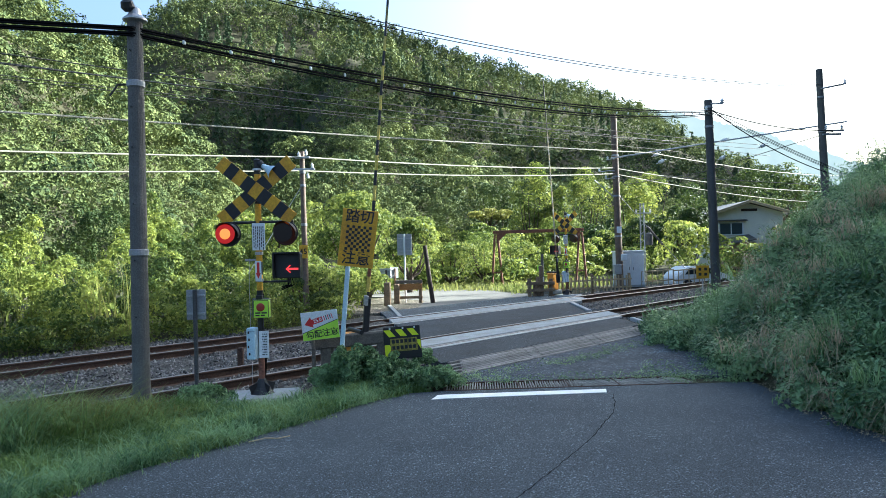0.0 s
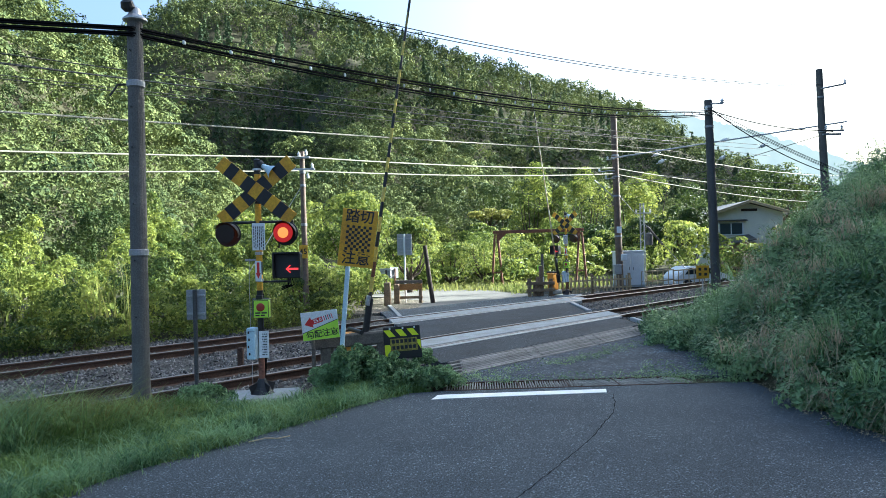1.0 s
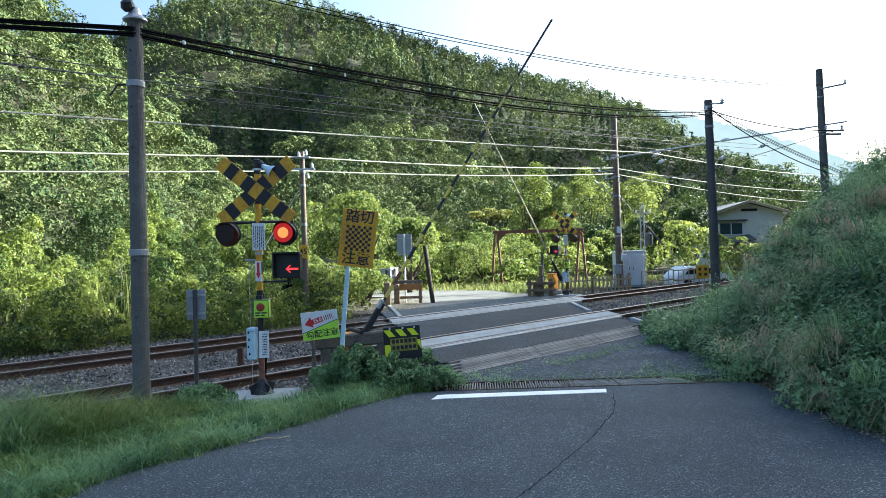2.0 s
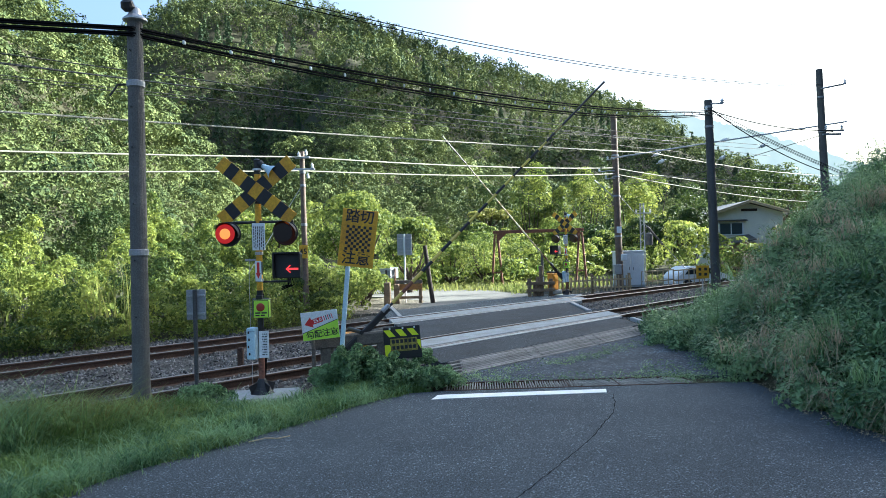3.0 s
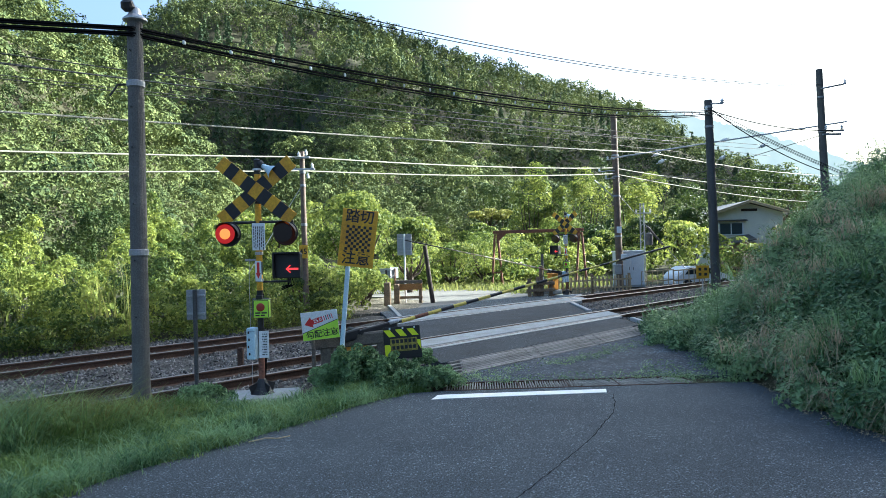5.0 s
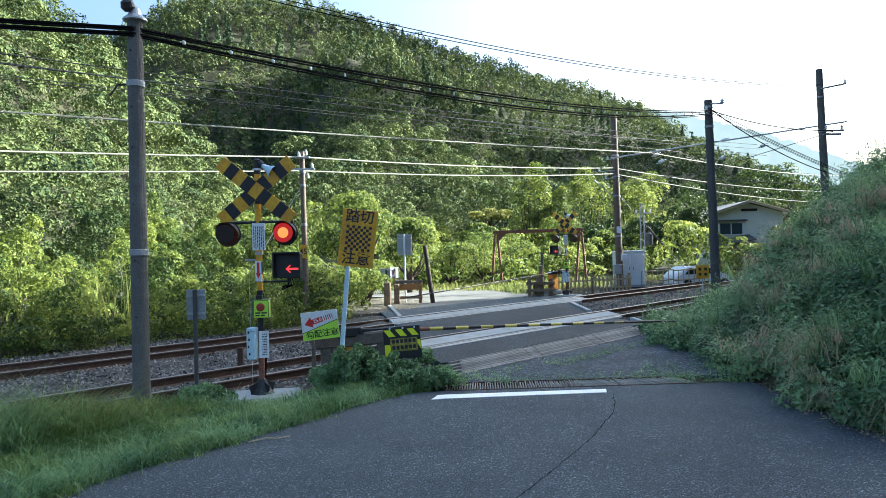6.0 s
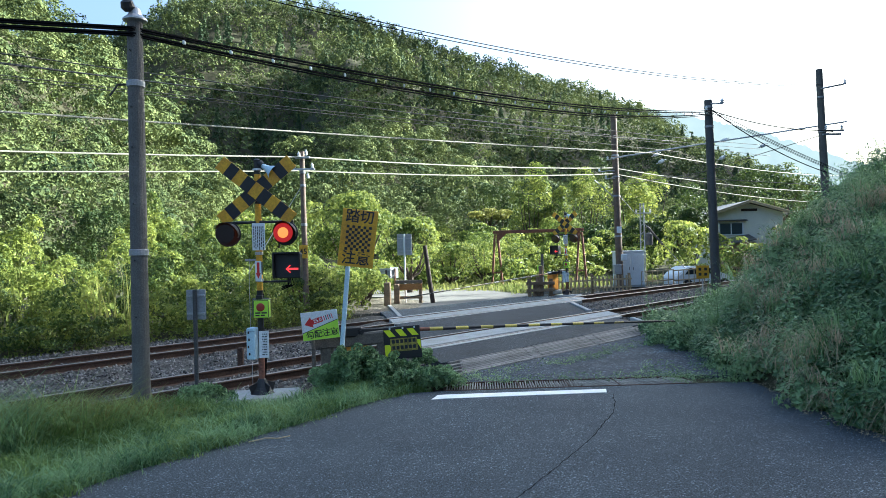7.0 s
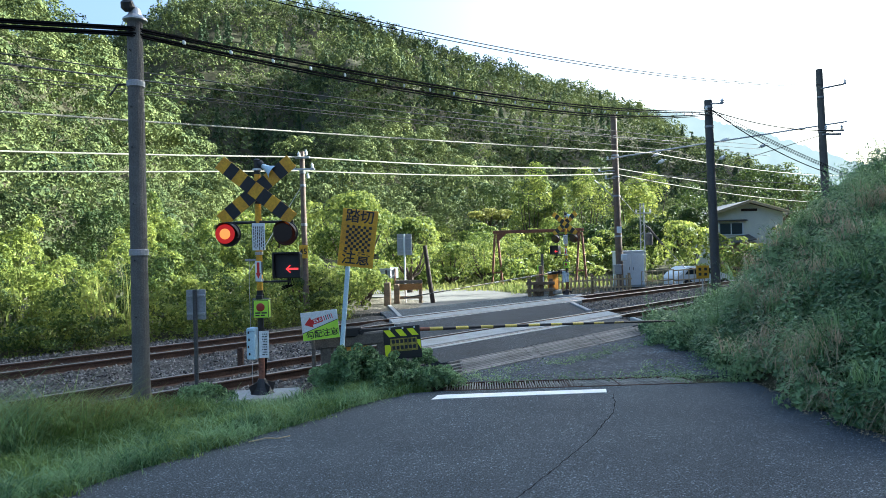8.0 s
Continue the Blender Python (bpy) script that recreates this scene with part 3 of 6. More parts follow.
# ---- woods on the hills ----
def crown_form(n, lumps, flat=0.85, seed=0, leaf=1.0, spread=(0.45, 0.8), lump=(0.24, 0.46)):
    """Places, outward directions and sizes of the leaf tufts of a round crown of radius 1, made of several lumps."""
    g = np.random.default_rng(seed)
    c = unit(g.normal(size=(lumps, 3)) + np.array([0, 0, 0.3])) * g.uniform(*spread, (lumps, 1))
    c[:, 2] = c[:, 2] * flat
    r = g.uniform(*lump, lumps)
    k = g.choice(lumps, n, p=r ** 2 / (r ** 2).sum())
    d = unit(g.normal(size=(n, 3)) + 0.5 * unit(c[k]) + np.array([0, 0, 0.55]))
    p = c[k] + d * r[k][:, None] * g.uniform(0.85, 1.06, (n, 1)) * np.array([1, 1, 0.8])
    return p, unit(d + 0.2 * p + 0.34 * g.normal(size=(n, 3))), leaf * g.uniform(0.08, 0.18, n)


def conifer_form(n, seed=0):
    g = np.random.default_rng(seed)
    h = g.random(n) ** 0.75
    a = g.uniform(0, 6.28, n)
    tier = 0.75 + 0.25 * np.sin(h * 40)
    rad = (1 - h ** 1.2) * 0.62 * tier * g.uniform(0.7, 1.1, n) + 0.02
    p = np.stack([rad * np.cos(a), rad * np.sin(a), h * 2.3 - 1.0], 1)
    d = np.stack([np.cos(a), np.sin(a), g.uniform(-0.1, 0.9, n)], 1)
    return p, unit(d + 0.25 * g.normal(size=(n, 3))), g.uniform(0.08, 0.15, n) * (1.15 - 0.5 * h)


CORE_V = np.array([(math.cos(a) * c, math.sin(a) * c, s) for s, c in ((-0.7, 0.7), (0.15, 1.0), (0.8, 0.55)) for a in np.arange(8) * math.pi / 4])
CORE_F = np.array([(i * 8 + j, i * 8 + (j + 1) % 8, (i + 1) * 8 + (j + 1) % 8, (i + 1) * 8 + j) for i in (0, 1) for j in range(8)] + [(16, 17, 18, 19), (16, 19, 20, 23), (20, 21, 22, 23)])


def wood(name, trees, forms, material, label, slim=0.75, thick=1.0):
    """Many crowns in one mesh; trees: rows of x, y, z of the crown's middle, radius, stretch."""
    vs, fs, cv, cf, base = [], [], [], [], 0
    for k, (x, y, z, r, up) in enumerate(trees):
        p, d, size = forms[k % len(forms)]
        a = rng.uniform(0, 6.28)
        rot = np.array([[math.cos(a), -math.sin(a), 0], [math.sin(a), math.cos(a), 0], [0, 0, 1]])
        q = (p @ rot.T) * np.array([r, r, r * up]) + np.array([x, y, z])
        v, f = leaves(q, d @ rot.T, size * r * 1.25, slim)
        vs.append(v), fs.append(f + base)
        base += len(v)
        if not thick:
            continue
        # an added solid core, coloured dark, that blocks light through the crown
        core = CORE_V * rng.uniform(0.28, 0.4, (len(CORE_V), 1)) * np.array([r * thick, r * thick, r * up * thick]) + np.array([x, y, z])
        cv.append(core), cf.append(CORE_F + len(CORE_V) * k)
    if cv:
        heap(name + "_branches", np.concatenate(cv), np.concatenate(cf), M["conifer"], "added dark cores that block light inside the crowns", "branches")
    return heap(name, np.concatenate(vs), np.concatenate(fs), material, label, "woods")


def in_view(x, y, extra=0.06):
    return (y > 5) & (np.abs(x / np.maximum(y, .1)) < 0.68 + extra)


def plant_woods():
    broad = [crown_form(200, 9, 0.95, k, 0.54, (0.45, 0.85), (0.26, 0.44)) for k in range(9)]
    coarse = [crown_form(24, 7, 0.9, k, 1.9) for k in range(5)]
    fine = [crown_form(1300, 15, 0.95, 20 + k, 0.265, (0.5, 0.95), (0.2, 0.36)) for k in range(11)]
    finest = [crown_form(1300, 16, 0.95, 60 + k, 0.25, (0.5, 0.95), (0.18, 0.33)) for k in range(7)]
    pines = [conifer_form(230, 40 + k) for k in range(7)]
    near_rows, broad_rows, pine_rows, first_rows = [], [], [], []
    tries = 0
    taken = {}
    while tries < 34000:
        tries += 1
        r = 34 + 350 * rng.random() ** 1.1
        b = rng.uniform(-0.76, 0.74)
        y = r / math.sqrt(1 + b * b)
        x = b * y
        z = float(land(x, y))
        if z < 1.0 or (r > 150 and b < -0.52):
            continue
        size = rng.uniform(2.2, 4.8) if r < 150 else rng.uniform(2.8, 5.8)
        if r < 70:
            size *= 0.65
        gap = size * 1.32
        key = (int(x // 4), int(y // 4))
        close = False
        for i in (-1, 0, 1):
            for j in (-1, 0, 1):
                for px, py, pg in taken.get((key[0] + i, key[1] + j), ()):
                    if (px - x) ** 2 + (py - y) ** 2 < (min(gap, pg)) ** 2:
                        close = True
        if close:
            continue
        taken.setdefault(key, []).append((x, y, gap))
        dark = noise.noise((x * 0.016, y * 0.016, 7.0)) + (0.25 if r > 170 else -0.35)
        if dark > 0.05 and rng.random() < (0.42 if r < 270 else 0.06) and r > 110:
            pine_rows.append((x, y, z + size * 0.7, size * rng.uniform(0.7, 1.05), rng.uniform(0.95, 1.4)))
        elif r < 72:
            first_rows.append((x, y, z + size * rng.uniform(0.4, 1.0), size, rng.uniform(0.9, 1.25)))
        elif r < 135:
            near_rows.append((x, y, z + size * rng.uniform(0.45, 1.25), size, rng.uniform(0.9, 1.25)))
        else:
            broad_rows.append((x, y, z + size * rng.uniform(0.45, 1.15), size, rng.uniform(0.85, 1.2)))
    wood("hillside_woods", near_rows, fine, M["forest"], "dense sunlit broadleaf woods on the near hillside", thick=0.0)
    wood("hill_foot_woods", first_rows, finest, M["forest"], "bright leafy trees at the foot of the hillside", thick=0.0)
    wood("far_woods", broad_rows, broad, M["forest"], "broadleaf woods covering the far hill", thick=0.0)
    wood("conifer_woods", pine_rows, pines, M["conifer"], "dark cedar and cypress stands on the hill", 0.5, 0.0)
    # unseen trees added on the shading hill, to complete its shadow edge
    rows = []
    for k in range(1100):
        s, q = rng.uniform(14, 230), rng.uniform(-40, -4)
        p = along_track(s, q)
        z = float(land(p.x, p.y))
        if z > 4:
            rows.append((p.x, p.y, z + 1.2, rng.uniform(2.2, 3.2), 1.2))
    wood("shading_woods", rows, coarse, M["forest"], "unseen woods added on the hill that shades the crossing", thick=0.9)


plant_woods()


# ---- shrubs beyond the tracks ----
def thicket(name, rows, material, label, per, leaf, slim=0.5, flat=0.85):
    vs, fs, base = [], [], 0
    for k, (x, y, r, h) in enumerate(rows):
        n = int(per * r * max(h, 1) * 3.0)
        p, d, size = crown_form(n, 13, flat, 100 + k, spread=(0.5, 0.95), lump=(0.16, 0.36))
        z = float(land(x, y))
        q = p * np.array([r, r, h * 0.62]) + np.array([x, y, z + h * 0.5])
        q[:, 2] = np.maximum(q[:, 2], z + 0.03)
        v, f = leaves(q, d + 0.45 * rng.normal(size=d.shape), leaf * rng.uniform(0.5, 1.3, n), slim)
        vs.append(v), fs.append(f + base)
        base += len(v)
    return heap(name, np.concatenate(vs), np.concatenate(fs), material, label, "shrubs")


def plant_shrubs():
    rows, dark_rows = [], []
    for s in np.arange(-16, 13.5, 0.85):
        for k in range(5):
            q = 16.9 + k * 2.1 + rng.uniform(-0.5, 0.7)
            p = along_track(s + rng.uniform(-0.6, 0.6), q)
            if q < 24 and p.x > -2.9:
                continue
            if -10 < p.x < 3.4 and 26.5 < p.y < 36 and p.x > -4.5:
                continue
            if not in_view(p.x, p.y, 0.15):
                continue
            # the dark rows stand in by colour for shaded gaps between shrubs
            (rows if rng.random() < 0.7 else dark_rows).append((p.x, p.y, rng.uniform(0.6, 1.4), rng.uniform(0.5, 1.7) + 0.5 * k * rng.uniform(0.6, 1.3)))
    thicket("trackside_shrubs", rows, M["shrub"], "sunlit tangle of shrubs and kudzu beyond the tracks", 260, 0.06)
    thicket("shady_shrubs", dark_rows, M["deep"], "deep green shrubs whose dark colour stands in for shaded gaps", 280, 0.05)
    n = 1100
    s, q = rng.uniform(-6, 11, n), rng.uniform(17.4, 22, n)
    patch = np.array([noise.noise((a * 0.55, b * 0.55, 9.0)) for a, b in zip(s, q)])
    x, y = (s - q) / R2, (s + q) / R2
    ok = (patch > 0.02) & (x < -3.2)
    x, y = x[ok], y[ok]
    lean = rng.normal(size=(len(x), 3)) * 0.25
    lean[:, 2] = 0
    v, f = blades(np.stack([x, y, land(x, y)], 1), rng.uniform(0.8, 2.5, len(x)), lean, rng.uniform(0.01, 0.022, len(x)))
    heap("tall_reeds", v, f, M["reed"], "tall sunlit reeds among the trackside shrubs", "reeds")
    rows = []
    for k in range(60):
        b = rng.uniform(-0.05, 0.62)
        y = rng.uniform(36, 60)
        rows.append((b * y, y, rng.uniform(1.2, 2.4), rng.uniform(1.4, 3.4)))
    for k in range(46):
        y = rng.uniform(34.5, 43)
        rows.append((rng.uniform(-5.5, 7.5), y, rng.uniform(0.8, 1.3), rng.uniform(0.7, 1.5)))
    thicket("far_shrubs", rows, M["shrub"], "bright shrubs round the far lane", 60, 0.12)


plant_shrubs()


# ---- the bank's weeds, and the grass of the verge ----
def plant_bank():
    n = 120000
    y = 3.2 + 16 * rng.random(n) ** 1.2
    x = 4.0 + 10 * rng.random(n) ** 1.3
    q = (y - x) / R2
    ok = (x / y < 0.74) & (q < 7.4 + 0.25 * np.sin(3 * x)) & (x > 4.28 + 0.16 * np.sin(2.3 * y) + 0.1 * np.sin(7 * y))
    x, y = x[ok], y[ok]
    n = len(x)
    z = land(x, y)
    lump = np.array([max(0, 0.5 + noise.noise((u * 0.9, v * 0.9, 1.7))) for u, v in zip(x, y)])
    h = rng.random(n) * (0.06 + 0.5 * lump ** 1.5)
    at = np.stack([x, y, z + h], 1)
    up = np.stack([-0.5 * np.ones(n), -0.6 * np.ones(n), np.ones(n)], 1) + 0.6 * rng.normal(size=(n, 3))
    v, f = leaves(at, up, rng.uniform(0.018, 0.075, n) * (0.5 + 1.0 * lump), 0.42)
    heap("bank_weeds", v, f, M["bank_leaf"], "dense shaded weeds and vines covering the bank", "weeds")
    # single leafy plants standing over the mat, with dark gaps between them
    k = rng.choice(n, 1350, p=np.where(y > 4.5, 1.0, 0.3) / np.where(y > 4.5, 1.0, 0.3).sum())
    vs, ns, sizes = [], [], []
    for i in k:
        many = int(rng.uniform(60, 110))
        r = rng.uniform(0.1, 0.28) * (1.25 if y[i] > 9 else 1.0)
        d = unit(rng.normal(size=(many, 3)) + np.array([-0.35, -0.45, 0.5]))
        vs.append(np.array([x[i], y[i], z[i] + 0.12 + 0.42 * lump[i] * rng.random()]) + d * r * rng.uniform(0.55, 1.05, (many, 1)) * np.array([1, 1, 1.15]))
        ns.append(d + np.array([0, 0, 0.5]) + 0.4 * rng.normal(size=d.shape))
        sizes.append(rng.uniform(0.6, 1.3, many) * rng.choice([0.022, 0.032, 0.05]))
    v, f = leaves(np.concatenate(vs), np.concatenate(ns), np.concatenate(sizes), 0.45)
    heap("bank_plants", v, f, M["bank_leaf"], "leafy green plants crowding the bank", "weeds")
    # stems of taller leafy weeds that break the bank's outline
    k = np.concatenate([rng.choice(n, 130), rng.choice(np.flatnonzero((x > 7.2) & (y < 15)), 150)])
    k = k[(y[k] > 5.5)]
    stem = np.repeat(np.stack([x[k], y[k], z[k] + 0.1], 1), 34, 0)
    t = np.tile(np.linspace(0, 1, 34), len(k))
    tall = np.repeat(rng.uniform(0.35, 1.0, len(k)), 34)
    stem = stem + np.stack([np.repeat(rng.normal(-0.12, 0.15, len(k)), 34) * t, np.repeat(rng.normal(-0.1, 0.15, len(k)), 34) * t, tall * t], 1) + rng.normal(0, 0.07, (len(t), 3)) * (1.15 - t)[:, None]
    v, f = leaves(stem, rng.normal(size=stem.shape) * 0.6 + np.array([-0.3, -0.4, 0.8]), rng.uniform(0.025, 0.06, len(t)) * (1.2 - 0.6 * t), 0.38)
    heap("tall_bank_weeds", v, f, M["bank_leaf"], "tall leafy weeds standing up from the bank", "weeds")
    # tussocks of green grass, and of withered grass that bows down towards the road
    def spots(many, inside):
        k = rng.choice(n, many)
        k = k[inside(x[k], y[k])]
        return np.stack([x[k], y[k], z[k] + 0.2 + 0.45 * lump[k]], 1)
    v, f = tufts(spots(170, lambda u, w: w < 15), 22, 0.08, (0.35, 0.8), (0.003, 0.008), (0.5, 1.2), np.pi * 1.15)
    heap("bank_grass", v, f, M["bank_grass"], "long bowing grass blades on the bank", "grass")
    dry = lambda u, w: (w < 12.5) & (u < 7.4) & (np.sin(1.7 * u + 0.9 * w) + np.sin(1.1 * w - 0.6 * u) > 0.1)
    v, f = tufts(spots(340, dry), 18, 0.09, (0.4, 0.95), (0.003, 0.006), (0.9, 1.6), np.pi * 1.15)
    heap("dry_bank_grass", v, f, M["straw"], "withered straw bowing down from the bank", "grass")
    # dry litter along the edge of the asphalt
    w = rng.uniform(4.2, 9.2, 900)
    at = np.stack([4.42 - 0.05 - 0.28 * rng.random(900) ** 2 + 0.1 * np.sin(2.3 * w), w, np.full(900, 0.008)], 1)
    v, f = leaves(at, rng.normal(size=at.shape) * 0.25 + np.array([0, 0, 1]), rng.uniform(0.008, 0.028, 900), 0.4)
    heap("leaf_litter", v, f, M["straw"], "dry leaf litter along the edge of the asphalt", "litter")
    # the tangle of straw at the bank's foot
    w = rng.uniform(5.2, 8.6, 46)
    foot = np.stack([4.45 + 0.16 * np.sin(2.3 * w) + rng.uniform(0, 0.5, 46), w, np.full(46, 0.12)], 1)
    v, f = tufts(foot, 24, 0.1, (0.35, 0.8), (0.003, 0.006), (1.0, 1.6), np.pi * 1.1)
    heap("foot_straw", v, f, M["straw"], "pale withered grass trailing onto the asphalt", "grass")


def road_edge(y):
    return np.interp(y, [3, 5.2, 6.1, 7.4, 8.5, 9.1, 9.6], [-3.7, -3.4, -2.85, -1.85, -1.1, -0.55, -0.2])


def plant_verge():
    n = 180000
    y = rng.uniform(4.6, 10.6, n)
    x = rng.uniform(-8.2, 0, n)
    q = (y - x) / R2
    ragged = 0.12 * np.sin(5 * y) + 0.08 * np.sin(13 * y)
    ok = (x < road_edge(y) + ragged - 0.02 + 0.1 * rng.random(n) ** 2) & (q < 8.5 + 0.2 * np.sin(4 * x)) & (x / y > -0.78) & (np.hypot(x + 2.5, y - 9.4) > 0.62) & ((q < 8.15) | (x < -3.3))
    x, y = x[ok], y[ok]
    n = len(x)
    tall = np.clip(0.13 + 0.12 * np.array([noise.noise((u * 2, v * 2, 0)) for u, v in zip(x, y)]) + 0.13 * smooth_step(6.5, 8.6, (y - x) / R2), 0.05, 1)
    h = tall * rng.uniform(0.5, 1.5, n) * (1 - 0.6 * smooth_step(1.3, 0.6, np.hypot(x + 2.45, y - 9.2)))
    lean = rng.normal(size=(n, 3)) * 0.4
    lean[:, 2] = -0.15
    at = np.stack([x, y, land(x, y)], 1)
    at[:, 2] = np.maximum(at[:, 2], -0.05)
    v, f = blades(at, h * 0.95, lean, rng.uniform(0.004, 0.009, n))
    heap("verge_grass", v, f, M["grass"], "lush green grass on the verge beside the lane", "grass")
    # broad-bladed tufts along the asphalt and over the verge
    w = rng.uniform(4.4, 9.2, 330)
    c = np.stack([road_edge(w) - 0.05 - 0.45 * rng.random(330) ** 1.5, w, np.zeros(330)], 1)
    w = rng.uniform(5.0, 9.4, 900)
    c = np.concatenate([c, np.stack([road_edge(w) - rng.uniform(0.4, 4.2, 900), w, np.zeros(900)], 1)])
    c = c[((c[:, 1] - c[:, 0]) / R2 < 8.5) & (np.hypot(c[:, 0] + 2.5, c[:, 1] - 9.4) > 0.7)]
    c[:, 2] = np.maximum(land(c[:, 0], c[:, 1]), -0.03)
    v, f = tufts(c, 20, 0.05, (0.16, 0.38), (0.0035, 0.0085), (0.5, 1.3))
    heap("verge_tufts", v, f, M["bank_grass"], "broad-bladed bowing grass tufts on the verge", "grass")
    # tall grass that hides the near rail further along the ditch
    u, w = rng.uniform(0.6, 3.1, 260), rng.uniform(7.5, 8.6, 260)
    c = np.stack([(u - w) / R2, (u + w) / R2, np.zeros(260)], 1)
    c[:, 2] = np.maximum(land(c[:, 0], c[:, 1]), -0.1)
    for low, high, long in ((0.0, 1.7, (0.65, 1.05)), (1.7, 2.4, (0.45, 0.8)), (2.4, 4.0, (0.3, 0.55))):
        v, f = tufts(c[(u >= low) & (u < high)], 20, 0.07, long, (0.003, 0.008), (0.35, 0.95))
        heap("ditch_grass", v, f, M["bank_grass"] if high < 2 else M["grass"], "tall green grass standing along the ditch", "grass")
    # long pale reeds along the ditch
    n = 4600
    s = rng.uniform(0.9, 3.5, n)
    q = rng.uniform(7.8, 8.7, n)
    x, y = (s - q) / R2, (s + q) / R2
    lean = rng.normal(size=(n, 3)) * 0.6
    lean[:, 2] = rng.uniform(-0.5, 0, n)
    v, f = blades(np.stack([x, y, land(x, y)], 1), rng.uniform(0.25, 0.75, n) * np.interp(s, [0.9, 2.2, 3.0, 3.5], [1.15, 1.05, 0.7, 0.45]), lean, rng.uniform(0.004, 0.009, n))
    heap("ditch_reeds", v, f, M["reed"], "long pale arching grass along the ditch", "grass")


plant_bank()
plant_verge()


def plant_weeds():
    """The leafy clump round the timber guard, weeds in the joints, and the sunny grass by the far lane."""
    vs, ns, size = [], [], []
    lumps = [(-3.15, 8.75, 0.28, 0.3), (-3.4, 8.95, 0.2, 0.22), (-2.95, 8.8, 0.2, 0.2)]
    lumps += [(-0.35, 11.15, 0.25, 0.24), (-0.45, 11.9, 0.26, 0.22), (-0.6, 12.6, 0.22, 0.2)]
    for k in range(30):
        x = rng.uniform(-1.85, 0.05)
        peak = 0.3 + 0.42 * math.exp(-((x + 1.15) / 0.55) ** 2) + 0.12 * math.exp(-((x + 0.4) / 0.3) ** 2)
        lumps.append((x, 9.3 - 0.35 * (x + 0.9) * (x < -0.9) + rng.uniform(0, 0.55), rng.uniform(0.14, 0.27), peak * rng.uniform(0.5, 1.05)))
    for k, (x, y, r, h) in enumerate(lumps):
        n = int(7600 * r * h) + 80
        p, d, s = crown_form(n, 12, 0.8, 700 + k)
        q = p * np.array([r, r, h * 0.62]) + np.array([x, y, h * 0.42])
        q[:, 2] = np.maximum(q[:, 2], 0.01)
        vs.append(q), ns.append(d + 0.9 * rng.normal(size=d.shape)), size.append(rng.uniform(0.014, 0.045, n))
    v, f = leaves(np.concatenate(vs), np.concatenate(ns), np.concatenate(size), 0.4)
    heap("weed_clumps", v, f, M["bank_leaf"], "dark green leafy weeds round the timber guard", "weeds")
    # weeds and grass along the foot of the far shrubs
    n = 15000
    s, q = rng.uniform(-14, 13, n), 16.3 + 2.6 * rng.random(n) ** 0.8
    x, y = (s - q) / R2, (s + q) / R2
    ok = (x / y > -0.75) & (x < -2.3)
    x, y, q = x[ok], y[ok], q[ok]
    n = len(x)
    rise = 0.06 + 0.26 * smooth_step(16.4, 18.2, q)
    at = np.stack([x, y, land(x, y) + rng.random(n) * rise], 1)
    v, f = leaves(at, rng.normal(size=at.shape) + np.array([0.2, -0.3, 0.9]), rng.uniform(0.03, 0.075, n), 0.4)
    heap("trackside_weeds", v, f, M["shrub"], "low weeds along the far edge of the ballast", "weeds")
    k = rng.choice(n, 1800)
    lean = rng.normal(size=(len(k), 3)) * 0.5
    lean[:, 2] = -0.2
    v, f = blades(np.stack([x[k], y[k], land(x[k], y[k])], 1), rng.uniform(0.2, 0.6, len(k)) * (0.4 + rise[k] * 1.6), lean, rng.uniform(0.005, 0.012, len(k)))
    heap("trackside_grass", v, f, M["reed"], "rough tall grass in front of the shrubs", "grass")
    # low weeds along the drain and the planks
    at = []
    for k in range(170):
        t = rng.random()
        if k % 3 == 0:
            c = (rng.uniform(0.0, 3.7), 9.78 + rng.normal(0, 0.04) - 0.2 * (rng.random() < 0.25))
        elif k % 3 == 1:
            c = (0.1 + 4.3 * t, 10.0 + 3.4 * t ** 1.3 + rng.normal(0, 0.1))
        else:
            c = (rng.uniform(3.0, 4.3), rng.uniform(9.2, 10.6))
        at.append(np.stack([c[0] + rng.normal(0, 0.07, 26), c[1] + rng.normal(0, 0.04, 26), np.zeros(26)], 1))
    at = np.concatenate(at)
    at[:, 2] = rng.random(len(at)) ** 2 * 0.1
    v, f = leaves(at + np.array([0, 0, 0.015]), rng.normal(size=at.shape) * 0.6 + np.array([0, 0, 1]), rng.uniform(0.008, 0.026, len(at)), 0.4)
    heap("joint_weeds", v, f, M["bank_leaf"], "small weeds growing in the road joints", "weeds")
    n = 16000
    x, y = rng.uniform(-9, 13, n), rng.uniform(24.5, 40, n)
    q = (y - x) / R2
    lane = (y > 23.5 + 0.0 * x) & (y < 31.2 - 0.35 * x) & (x > -4) & (x < 2.6 + 0.1 * (y - 26)) & (y > 22.9 + 0.93 * (x + 1.9) - 0.6)
    ok = (q > 17.6) & ~lane
    x, y = x[ok], y[ok]
    n = len(x)
    lean = rng.normal(size=(n, 3)) * 0.4
    lean[:, 2] = -0.1
    v, f = blades(np.stack([x, y, land(x, y)], 1), rng.uniform(0.1, 0.4, n), lean, rng.uniform(0.012, 0.03, n))
    heap("far_grass", v, f, M["reed"], "sunlit rough grass beside the far lane", "grass")


plant_weeds()


